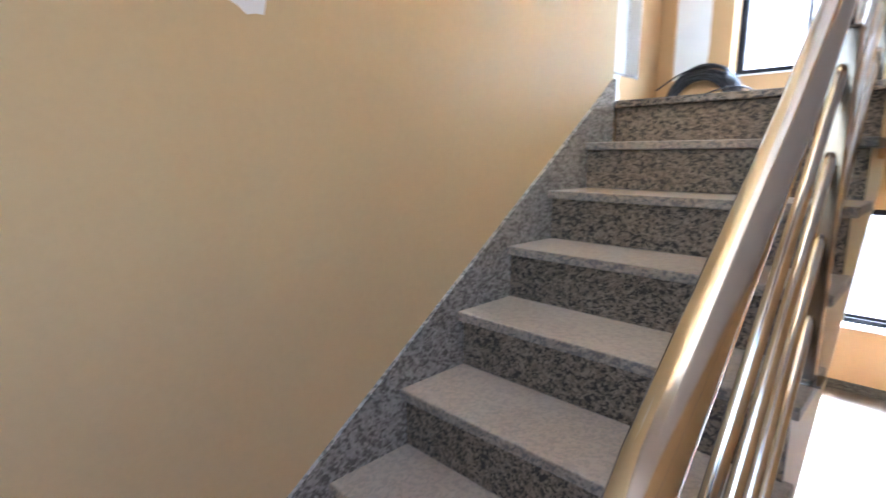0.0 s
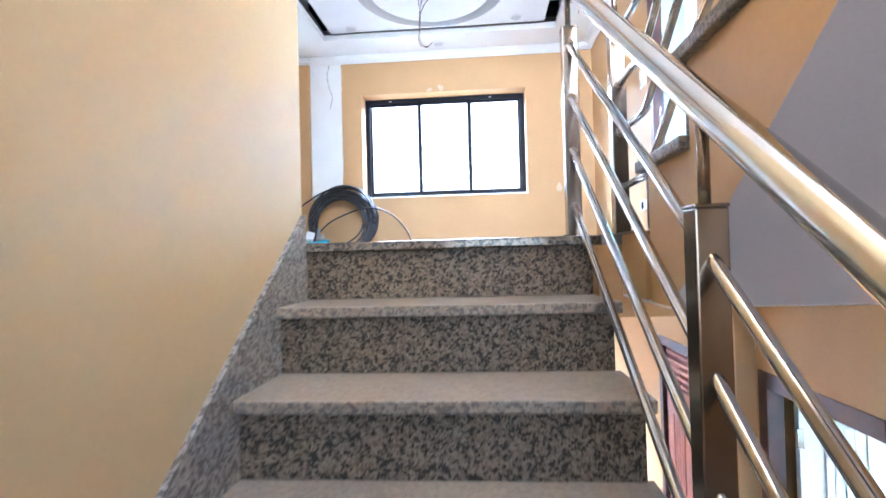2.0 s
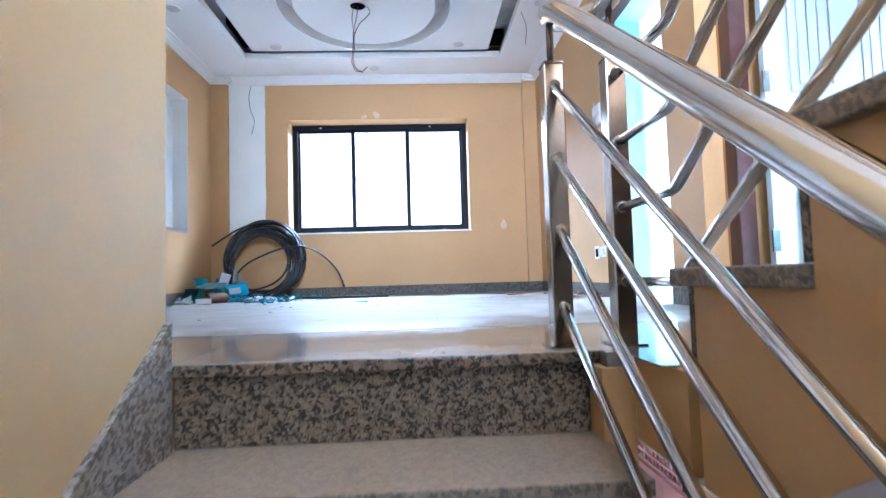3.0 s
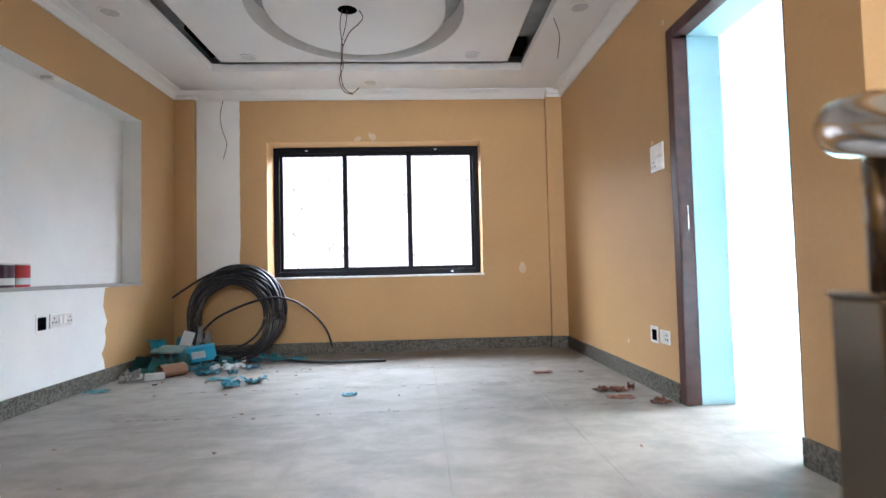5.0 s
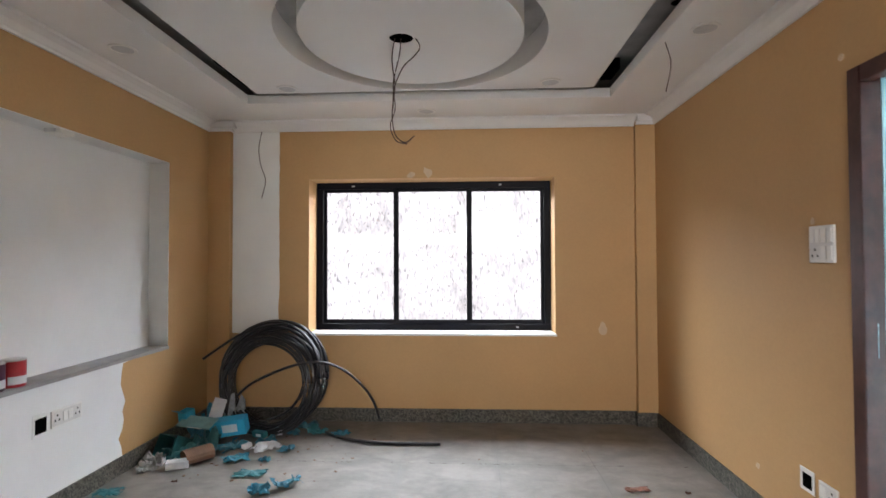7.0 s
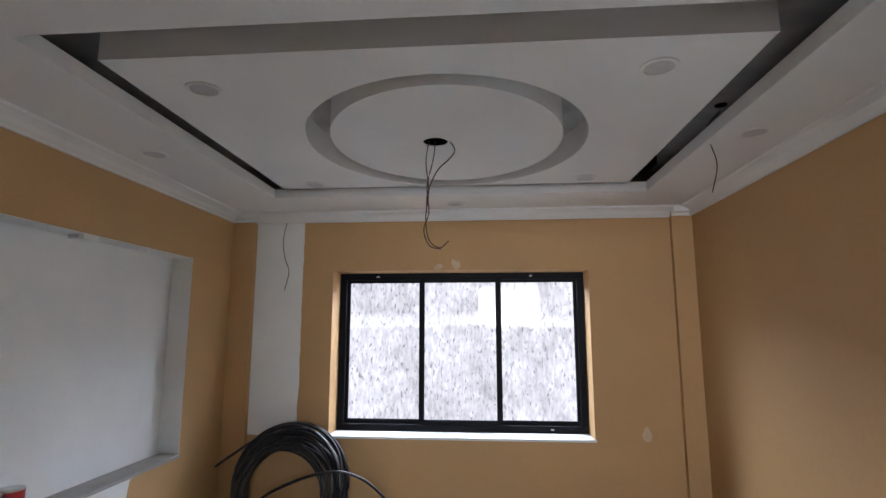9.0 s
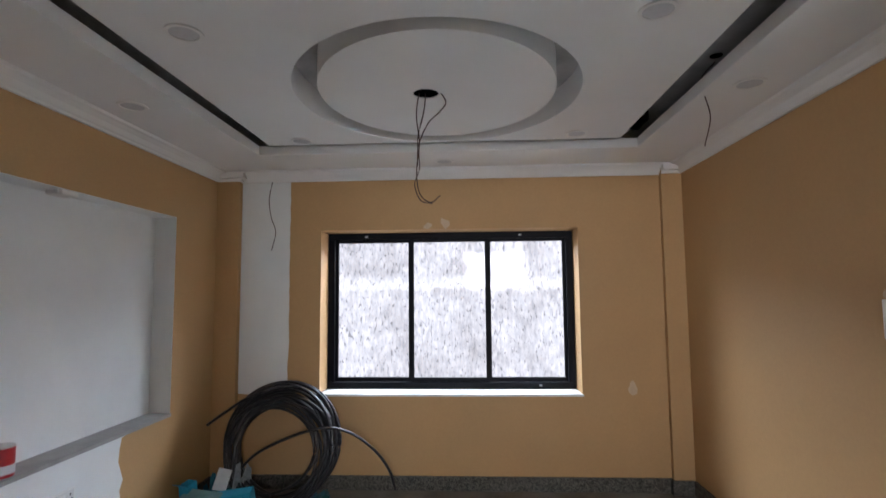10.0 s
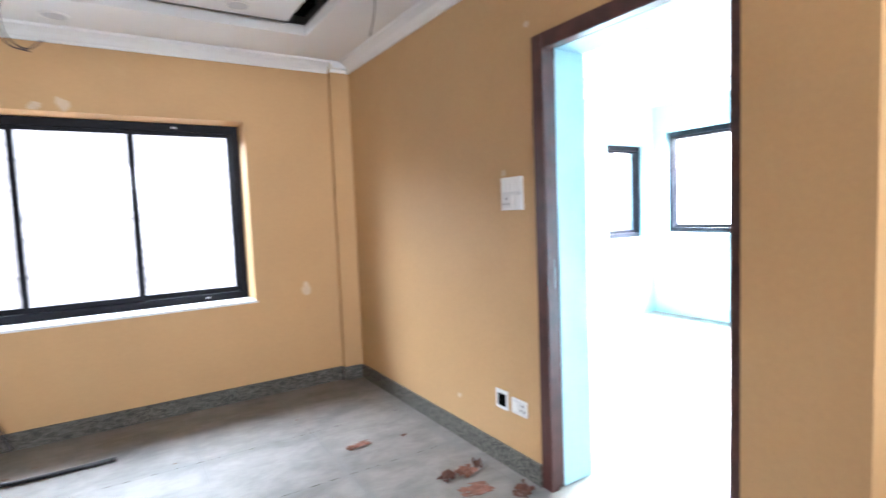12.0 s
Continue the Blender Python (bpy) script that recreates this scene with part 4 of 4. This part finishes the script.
for x, z, r, s in ((0.065, 0.755, 0.05, 3), (-1.332, 2.03, 0.045, 5), (-1.475, 2.005, 0.045, 6)):
    patch("filler_spot", [(x + r * (0.7 + 0.3 * math.sin(s * k * 1.3)) * math.cos(k * 0.785), z + (1.2 if s < 6 else 0.45) * r * (0.62 + 0.38 * math.cos(s * k * 2.1)) * math.sin(k * 0.785), 1) for k in range(8)], "y", NORTH, -0.002, M_FILLER, "small white filler spot on the wall", 0.012, s)
patch("filler_spot", [(2.303, 0.066, 1), (2.345, 0.044, 1), (2.383, 0.05, 1), (2.402, 0.13, 1), (2.31, 0.145, 1)], "x", STAIR_W, 0.002, M_PRIMER, "white filler patch on the stair wall", 0.008, 8)
for y, z, r, s in ((7.167, 0.245, 0.018, 11), (6.71, 1.462, 0.022, 12), (6.526, 2.10, 0.016, 13)):
    patch("filler_spot", [(y + r * (0.8 + 0.2 * math.sin(s * k)) * math.cos(k * 0.785), z + r * (0.8 + 0.2 * math.cos(s * k)) * math.sin(k * 0.785), 1) for k in range(8)], "x", EAST, -0.002, M_FILLER, "small white filler spot on the wall", 0.008, s)

# niche: primed back and sides, grey stone ledge, small bracket
bx = WEST - 0.15
niche = base("niche", WEST, 0.5 * (NICHE[0] + NICHE[1]), NICHE[2], "white primed lining of the wall niche", "niche", kind="structure")
part("back", boxes((bx + 0.0005, bx + 0.004, NICHE[0], NICHE[1], NICHE[2], NICHE[3])), M_PRIMER, niche)
part("side", boxes((bx + 0.004, WEST - 0.001, NICHE[1] - 0.004, NICHE[1] - 0.0005, NICHE[2], NICHE[3])), M_PRIMER, niche)
part("side", boxes((bx + 0.004, WEST - 0.001, NICHE[0] + 0.0005, NICHE[0] + 0.004, NICHE[2], NICHE[3])), M_PRIMER, niche)
part("head", boxes((bx + 0.004, WEST - 0.001, NICHE[0] + 0.004, NICHE[1] - 0.004, NICHE[3] - 0.004, NICHE[3] - 0.0005)), M_PRIMER, niche)
thing("niche_ledge", soft_box(bx + 0.004, WEST + 0.012, NICHE[0] + 0.005, NICHE[1] - 0.005, NICHE[2] - 0.004, NICHE[2] + 0.018, 0.003), mat("grey_ledge", (0.36, 0.35, 0.34), 0.6, dark=0.8, scale=9, bump=0.2), "grey stone ledge at the foot of the niche", "ledge", kind="structure")
br = base("niche_bracket", WEST - 0.07, 7.07, 1.978, "small white light fitting under the niche head", "light fitting")
part("body", soft_box(WEST - 0.10, WEST - 0.01, 7.02, 7.13, 1.986, 2.0135, 0.008, 3), M_PLASTIC, br)
part("cap", soft_box(WEST - 0.085, WEST - 0.025, 7.005, 7.019, 1.99, 2.008, 0.003), M_LENS, br)


# white plastic toned down for the shade in the gaps round the rockers
M_GAP_SHADE = mat("gap_shade_plastic", (0.68, 0.67, 0.65), 0.4, dark=0.9, scale=20)


def wall_plate(name, side, y0, y1, z0, z1, label, kinds):
    """A plate of switches or sockets on the west (+1) or east (-1) wall."""
    x = WEST + 0.003 if side > 0 else EAST
    p = base(name, x, 0.5 * (y0 + y1), 0.5 * (z0 + z1), label, "socket" if "socket" in name else "switch")

    def slab(pn, a0, a1, b0, b1, d0, d1, m, bev=0.002):
        xa, xb = sorted((x + side * d0, x + side * d1))
        return part(pn, soft_box(xa, xb, a0, a1, b0, b1, bev), m, p)
    slab("plate", y0, y1, z0, z1, 0.0005, 0.009, M_PLASTIC, 0.003)
    # slightly darker sheet paints the shaded gaps between the rockers
    slab("gap_shade", y0 + 0.05 * (y1 - y0), y1 - 0.05 * (y1 - y0), z0 + 0.08 * (z1 - z0), z1 - 0.08 * (z1 - z0), 0.0085, 0.0096, M_GAP_SHADE, 0.0004)
    for kind, a0, a1, b0, b1 in kinds:
        a, b, c, d = y0 + a0 * (y1 - y0), y0 + a1 * (y1 - y0), z0 + b0 * (z1 - z0), z0 + b1 * (z1 - z0)
        if kind == "switch":
            slab("rocker", a, b, c, d, 0.0097, 0.0145, M_PLASTIC, 0.0015)
        else:
            for fy, fz in ((0.5, 0.75), (0.22, 0.3), (0.78, 0.3)):
                yy, zz = a + fy * (b - a), c + fz * (d - c)
                slab("pin_hole", yy - 0.004, yy + 0.004, zz - 0.005, zz + 0.005, 0.0098, 0.0108, M_DARK, 0.0003)
    return p


wall_plate("switch_plate", -1, 6.572, 6.725, 1.287, 1.443, "white switch plate with rocker switches beside the doorway", [("switch", 0.06 + 0.23 * k, 0.25 + 0.23 * k, 0.55, 0.92) for k in range(4)] + [("switch", 0.06, 0.25, 0.08, 0.45), ("switch", 0.29, 0.48, 0.08, 0.45), ("pins", 0.55, 0.94, 0.08, 0.45)])
wall_plate("socket_plate", -1, 6.585, 6.695, 0.295, 0.372, "white socket plate with a switch", [("pins", 0.08, 0.45, 0.15, 0.85), ("switch", 0.58, 0.88, 0.2, 0.8)])
wall_plate("socket_plate", 1, 6.972, 7.178, 0.447, 0.535, "white double socket plate on the primed wall", [("pins", 0.05, 0.28, 0.2, 0.85), ("switch", 0.34, 0.48, 0.25, 0.8), ("switch", 0.52, 0.66, 0.25, 0.8), ("pins", 0.72, 0.95, 0.2, 0.85)])


def open_box(side, y0, y1, z0, z1, label):
    x = WEST + 0.003 if side > 0 else EAST
    b = base("junction_box", x, 0.5 * (y0 + y1), 0.5 * (z0 + z1), label, "electrical box")
    ring = holed_plate([(y0 - 0.014, z0 - 0.014), (y1 + 0.014, z0 - 0.014), (y1 + 0.014, z1 + 0.02), (y0 - 0.014, z1 + 0.02)], [(y0, z0), (y1, z0), (y1, z1), (y0, z1)], 0.0005, 0.004)
    for v in ring.verts:
        v.co = (x + side * v.co.z, v.co.x, v.co.y)
    bmesh.ops.recalc_face_normals(ring, faces=ring.faces)
    part("rim", ring, M_PRIMER, b)
    xa, xb = sorted((x + side * 0.0005, x + side * 0.0025))
    part("cavity", boxes((xa, xb, y0, y1, z0, z1)), M_DARK, b, "dark open cavity")


open_box(-1, 6.745, 6.81, 0.30, 0.364, "open electrical box in the wall, dark inside")
open_box(1, 6.875, 6.947, 0.445, 0.522, "open electrical box in the primed wall, dark inside")
thing("latch_plate", soft_box(EAST + 0.05, EAST + 0.053, DOOR1[1] - 0.0555, DOOR1[1] - 0.052, 0.93, 1.06, 0.001), M_STEEL, "steel latch plate on the door frame", "latch plate")

# ---- things on the floor ----


def coil_loop(cx, cz, r, dy, lean, phase, ex=1.0, a0=0.0, a1=2 * math.pi, n=64, wob=0.012):
    pts = []
    for k in range(n + 1):
        t = a0 + (a1 - a0) * k / n
        rr = r + wob * math.sin(2 * t + phase) + 0.4 * wob * math.sin(3 * t + 2 * phase)
        x, z = cx + ex * rr * math.cos(t), cz + rr * math.sin(t)
        pts.append((x, 8.275 + dy + lean * (z - 0.02), z))
    return pts


coil = base("pipe_coil", -2.505, 8.325, 0.0, "coil of black plastic pipe leaning against the wall", "pipe coil")
rng = random.Random(5)
CXC = -2.52
for k in range(21):
    r = 0.40 - 0.0105 * (k % 8) - 0.005 * rng.random()
    cz = r + 0.02 + 0.012 * (k % 3)
    part("loop", tube(coil_loop(CXC + rng.uniform(-0.02, 0.02), cz, r, -0.085 + 0.0085 * k, 0.2, rng.uniform(0, 6)), 0.0105, 8), M_PIPE, coil)
part("loop", tube(coil_loop(CXC - 0.02, 0.42, 0.30, -0.10, 0.2, 1.0, 1.0, radians(-30), radians(170), 40), 0.010, 8), M_PIPE, coil)
tail = [(-2.775, 8.215, 0.26), (-2.645, 8.215, 0.38), (-2.465, 8.225, 0.47), (-2.285, 8.235, 0.53), (-2.125, 8.255, 0.545), (-1.965, 8.275, 0.49), (-1.825, 8.305, 0.37), (-1.735, 8.325, 0.24), (-1.69, 8.335, 0.10)]
for cx, r, ph in ((0.015, 0.325, 0.4), (-0.02, 0.312, 2.2), (0.0, 0.335, 4.0), (-0.045, 0.298, 1.1), (0.03, 0.345, 5.2), (-0.03, 0.33, 3.1)):
    part("loop", tube(coil_loop(CXC + cx, 0.385, r, -0.095, 0.2, ph, 0.97, wob=0.02), 0.010, 8), M_PIPE, coil)
part("pipe_tail", tube(smooth_path(tail, 6), 0.010, 8), M_PIPE, coil)
part("pipe_tail", tube(smooth_path([(-2.395, 8.335, 0.82), (-2.565, 8.315, 0.80), (-2.745, 8.285, 0.745), (-2.895, 8.255, 0.65), (-3.015, 8.235, 0.565)], 6), 0.010, 8), M_PIPE, coil)
part("tie", soft_box(-2.465, -2.385, 8.18, 8.275, 0.018, 0.062, 0.006), M_PAPER, coil, "white plastic tie")
thing("pipe_offcut", tube(smooth_path([(-2.13, 8.33, 0.012), (-2.02, 8.22, 0.012), (-1.84, 8.12, 0.012), (-1.6, 8.07, 0.012), (-1.21, 8.07, 0.012)], 8), 0.0115, 10), M_PIPE, "short curved offcut of black plastic pipe on the floor", "pipe")


def carton(x, y, z, sx, sy, sz, yaw, tilt, material, label, open_top=False, roll=0.0):
    """A small packing box with thickness; open ones have flaps."""
    b = base("packing_box", 0, 0, 0, label, "box", "packing boxes in the rubbish heap")
    t = 0.003
    if open_top:
        bm = boxes((-sx, sx, -sy, sy, 0, t), (-sx, -sx + t, -sy, sy, t, sz), (sx - t, sx, -sy, sy, t, sz), (-sx + t, sx - t, -sy, -sy + t, t, sz), (-sx + t, sx - t, sy - t, sy, t, sz))
        part("body", bm, material, b)
        f = boxes((-sx, sx, -sy - sz * 0.7, -sy, sz - t, sz))
        bmesh.ops.rotate(f, verts=f.verts, cent=(0, -sy, sz), matrix=Matrix.Rotation(radians(-35), 3, "X"))
        part("flap", f, material, b)
    else:
        part("body", soft_box(-sx, sx, -sy, sy, 0, sz, 0.002, 1), material, b)
        part("label", boxes((-sx * 0.3, sx * 0.55, -sy - 0.0012, -sy - 0.0002, sz * 0.25, sz * 0.75)), M_PAPER, b, "white printed label")
    b.matrix_basis = pose(x, y, z, tilt, roll, yaw)
    return b


M_PALE = mat("pale_teal_tray", (0.22, 0.42, 0.46), 0.3, dark=0.75, scale=20, bump=0.1)
carton(-2.735, 8.105, 0.055, 0.125, 0.045, 0.115, 6, 10, M_CYAN, "bright cyan cardboard packing box with a white label", roll=-7)
carton(-2.935, 8.015, 0.155, 0.14, 0.055, 0.014, -14, 24, M_PALE, "pale teal flat plastic tray lying on the heap")
carton(-3.055, 8.095, 0.14, 0.035, 0.045, 0.085, -12, 8, M_CYAN, "cyan cardboard packet standing in the heap", True)
carton(-3.005, 7.925, 0.004, 0.075, 0.07, 0.155, -14, 62, M_TEALCARD, "dark green open cardboard box lying on its side", True)
carton(-2.88, 8.155, 0.15, 0.045, 0.010, 0.14, 24, -16, M_PAPER, "white flat packet standing in the heap", roll=18)
carton(-2.845, 7.61, 0.003, 0.065, 0.035, 0.045, 24, 0, M_PAPER, "small white socket box on the floor")
carton(-3.035, 7.655, 0.003, 0.07, 0.03, 0.03, 12, 0, M_PAPER, "small flat white box on the floor")
carton(-2.535, 8.145, 0.02, 0.055, 0.022, 0.042, -22, 8, M_TEALCARD, "dark teal packet beside the pipe coil")
carton(-2.875, 8.175, 0.02, 0.09, 0.06, 0.11, 40, 14, M_TEALCARD, "dark teal packing box under the heap")
carton(-2.775, 7.945, 0.003, 0.085, 0.03, 0.016, 14, 0, M_CYAN, "flattened cyan carton flap on the floor")
carton(-2.435, 8.015, 0.003, 0.05, 0.028, 0.022, 20, 0, M_PAPER, "small white packet on the floor")
carton(-2.575, 7.985, 0.003, 0.045, 0.03, 0.03, -35, 12, M_PAPER, "small white packet leaning on the floor")


def scrap(x, y, size, aspect, yaw, h, material, label, name="paper_scrap", cat="scrap", seed=0, z=0.003):
    """A torn, crumpled sheet lying on the floor."""
    n = 9
    bm = bmesh.new()
    v = []
    for i in range(n + 1):
        row = []
        for j in range(n + 1):
            px, py = (i / n - 0.5) * size, (j / n - 0.5) * size * aspect
            ew = 0.16 * size * noise.noise(Vector((i * 0.9, j * 0.9, seed * 1.7)))
            edge = 1 if i in (0, n) or j in (0, n) else 0.4
            hz = 0.8 * h * abs(noise.noise(Vector((i * 0.27 + seed, j * 0.27, seed * 0.77)))) * 1.6
            row.append(bm.verts.new((px + ew * edge, py - ew * edge, hz)))
        v.append(row)
    faces = [bm.faces.new((v[i][j], v[i + 1][j], v[i + 1][j + 1], v[i][j + 1])) for i in range(n) for j in range(n) if not (noise.noise(Vector((i * 0.7, j * 0.7, seed * 5.1))) > 0.28 and (i in (0, 1, n - 1) or j in (0, n - 1)))]
    loose = [q for q in bm.verts if not q.link_faces]
    bmesh.ops.delete(bm, geom=loose, context="VERTS")
    bmesh.ops.solidify(bm, geom=bm.faces[:], thickness=0.0018)
    bmesh.ops.recalc_face_normals(bm, faces=bm.faces)
    low = min(q.co.z for q in bm.verts)
    for q in bm.verts:
        q.co.z -= low
    ob = thing(name, bm, material, label, cat, "rubbish on the floor")
    ob.matrix_basis = pose(x, y, z, 0, 0, yaw)
    return ob


M_BAG = mat("grey_plastic_bag", (0.36, 0.38, 0.38), 0.55, dark=0.5, scale=26, bump=0.2)
M_RUST = mat("rust_brown_card", (0.13, 0.05, 0.03), 0.85, dark=0.5, scale=30, bump=0.2)
M_SCRAP = mat("blue_teal_wrapping", (0.035, 0.27, 0.38), 0.45, dark=0.45, scale=30, bump=0.2)
TURQ = "crumpled turquoise wrapping scrap on the floor"
for k, (x, y, s, a, yaw, h) in enumerate(((-2.185, 7.285, 0.11, 0.8, 20, 0.07), (-2.065, 7.385, 0.15, 0.6, 50, 0.06), (-2.345, 7.535, 0.19, 0.6, 5, 0.02), (-2.535, 7.755, 0.16, 0.8, 30, 0.05), (-2.255, 7.935, 0.11, 0.7, 70, 0.04), (-2.155, 8.295, 0.15, 0.6, 10, 0.06), (-1.965, 8.255, 0.13, 0.5, 40, 0.05), (-2.665, 7.935, 0.18, 0.7, 60, 0.06), (-3.035, 7.255, 0.14, 0.7, 15, 0.015), (-1.355, 6.93, 0.085, 0.7, 5, 0.02), (-2.365, 8.255, 0.16, 0.6, 0, 0.07), (-2.945, 7.795, 0.20, 0.8, 33, 0.10), (-2.965, 8.175, 0.17, 0.9, 70, 0.26), (-2.265, 8.425, 0.16, 0.8, 20, 0.07), (-2.865, 7.935, 0.22, 0.9, 12, 0.13), (-2.335, 7.735, 0.07, 0.7, 12, 0.04), (-2.465, 8.085, 0.12, 0.8, 47, 0.05))):
    scrap(x, y, s, a, yaw, h, (M_SCRAP, M_FILM, M_TEALCARD)[k % 3], TURQ, seed=k + 1)
for k, (x, y, s, a, yaw, h) in enumerate(((-3.045, 7.675, 0.13, 0.9, 10, 0.07), (-2.415, 7.945, 0.17, 0.6, 45, 0.06), (-2.815, 8.285, 0.2, 0.9, 80, 0.42), (-2.635, 8.335, 0.16, 0.9, 30, 0.12), (-3.015, 7.555, 0.10, 0.9, 40, 0.05))):
    scrap(x, y, s, a, yaw, h, M_PAPER if k == 1 else M_BAG, "crumpled whitish plastic bag on the floor", "plastic_bag", "bag", seed=k + 31)
for k, (x, y, s, a, yaw, h) in enumerate(((-0.061, 7.41, 0.13, 0.45, 8, 0.015), (0.155, 6.82, 0.08, 0.8, 30, 0.035), (0.26, 6.81, 0.10, 0.8, 15, 0.03), (0.335, 6.82, 0.06, 0.6, 70, 0.035), (0.205, 6.65, 0.14, 0.6, -12, 0.01), (0.372, 6.51, 0.10, 0.7, 25, 0.03), (0.206, 7.37, 0.025, 0.8, 10, 0.012), (-2.745, 7.405, 0.03, 0.7, 10, 0.012))):
    scrap(x, y, s, a, yaw, h, M_BRICK if k in (0, 2, 4) else M_RUST, "torn red-brown cardboard scrap on the floor", "cardboard_scrap", "cardboard", seed=k + 51)
# rolled brown card
bm = bmesh.new()
pts = [(0.055 * (1 - 0.05 * k / 6) * math.cos(k * 0.42), 0.045 * (1 - 0.05 * k / 6) * math.sin(k * 0.42)) for k in range(17)]
outer = [(x * 1.06, z * 1.06) for x, z in pts]
bm = prism(pts + outer[::-1], "y", -0.09, 0.09)
roll = thing("cardboard_roll", bm, M_BROWN, "curled sheet of brown cardboard on the floor", "cardboard")
roll.matrix_basis = pose(-2.77, 7.715, 0.048, 0, 25, -38)
bits = bmesh.new()
rng = random.Random(12)
for k in range(110):
    x, y = rng.gauss(-2.45, 0.42), rng.gauss(7.95, 0.35)
    if k > 85:
        x, y = rng.uniform(-3.0, 0.3), rng.uniform(5.4, 8.5)
    if not (WEST + 0.05 < x < EAST - 0.05 and 4.5 < y < NORTH - 0.05):
        continue
    s = rng.uniform(0.003, 0.011)
    vs = add_box(bits, -s, s, -s * 0.5, s * 0.5, 0, s * 0.35)
    bmesh.ops.transform(bits, verts=vs, matrix=pose(x, y, 0.002, 0, 0, rng.uniform(0, 180)))
thing("floor_grit", bits, M_BROWN, "fine grit and torn crumbs scattered on the floor", "grit", kind="stuff")

# dirt caught in the joints across the room, in broken stretches
dirt = bmesh.new()
for y in (7.145, 7.755, 6.535):
    x = -2.6
    while x < 0.35:
        ln = rng.uniform(0.01, 0.07) * (1.0 if y == 7.145 else 0.7)
        if rng.random() < (0.75 if y == 7.145 else 0.5):
            h = rng.uniform(0.0018, 0.004)
            vs = [dirt.verts.new(p) for p in ((x, y, 0.0006), (x + ln * 0.3, y - h, 0.0006), (x + ln, y - h * 0.4, 0.0006), (x + ln * 0.8, y + h, 0.0006), (x + ln * 0.2, y + h * 0.7, 0.0006))]
            top = dirt.verts.new((x + ln * 0.5, y, 0.0022))
            for i in range(5):
                dirt.faces.new((vs[i], vs[(i + 1) % 5], top))
        x += ln + rng.uniform(0.005, 0.06)
thing("joint_dirt", dirt, mat("joint_dirt", (0.07, 0.058, 0.045), 0.95, dark=0.6, scale=20), "dark dirt caught in broken lines along the floor joints", "dirt", kind="stuff")

# paint tins on the niche ledge


def tin(x, y, z, r, h, m, label):
    t = base("paint_tin", x, y, z, label, "paint tin")
    part("body", cylinder(x, y, z, z + h, r, 32, 0.002), m, t)
    rim = part("rim", cylinder(x, y, z + h, z + h + 0.006, r * 1.03, 32, 0.002), M_TIN, t)
    part("lid", cylinder(x, y, z + h + 0.006, z + h + 0.009, r * 0.85, 32, 0.001), M_TIN, rim)
    part("label", prism([(x + (r + 0.0015) * math.cos(a), y + (r + 0.0015) * math.sin(a)) for a in np.linspace(-1.2, 0.6, 12)] + [(x + r * 0.9 * math.cos(a), y + r * 0.9 * math.sin(a)) for a in np.linspace(0.6, -1.2, 12)], "z", z + h * 0.12, z + h * 0.42), M_PAPER, t, "white paper label")
    return t


tin(WEST - 0.055, 6.815, NICHE[2] + 0.018, 0.052, 0.125, M_CAN_RED, "red paint tin with a white label on the ledge")
tin(WEST - 0.06, 6.705, NICHE[2] + 0.018, 0.052, 0.125, M_CAN_DARK, "dark paint tin on the ledge")

# ---- floors: stone slabs one by one ----
bed = boxes((WEST, EAST, 4.39, NORTH, -0.0338, -0.004), (EAST, EAST2, 4.39, JOG, -0.0338, -0.004))
thing("floor", bed, M_JOINT, "dusty joints under the stone floor", "floor", kind="structure")
floor = bpy.data.objects["floor"]
TILE = 0.61
cells = {}
for i in range(-5, 3):
    for j in range(-6, 4):
        x0, x1 = -0.215 + TILE * i, -0.215 + TILE * (i + 1)
        y0, y1 = 7.145 + TILE * j, 7.145 + TILE * (j + 1)
        x0, x1, y0, y1 = max(x0, WEST), min(x1, EAST2 if y1 <= JOG else EAST), max(y0, 4.389), min(y1, NORTH)
        if x1 - x0 < 0.03 or y1 - y0 < 0.03:
            continue
        key = (round(x1 - x0, 3), round(y1 - y0, 3))
        if key not in cells:
            g = 0.0003
            cells[key] = mesh_of("floor_tile", soft_box(-0.5 * key[0] + g, 0.5 * key[0] - g, -0.5 * key[1] + g, 0.5 * key[1] - g, -0.0035, 0.0, 0.0004, 1), M_FLOOR)
        ob = new("floor_tile", cells[key])
        ob.location = (0.5 * (x0 + x1), 0.5 * (y0 + y1), 0.0)
        ob.parent = floor
edge = new("edge_slab", mesh_of("edge_slab", boxes((-0.483, EAST2, 4.04, 4.387, -0.0335, 0.0003), (-0.447, EAST2, 3.86, 4.039, -0.003, 0.0003), (WEST, STAIR_W, 4.082, 4.387, -0.0335, 0.0)), M_FLOOR))
edge.parent = floor
low = thing("lower_floor", boxes((WEST, EAST2, 3.0, NORTH, -STOREY - 0.0215, -STOREY)), M_FLOOR, "pale stone floor of the lower room", "floor", kind="structure")
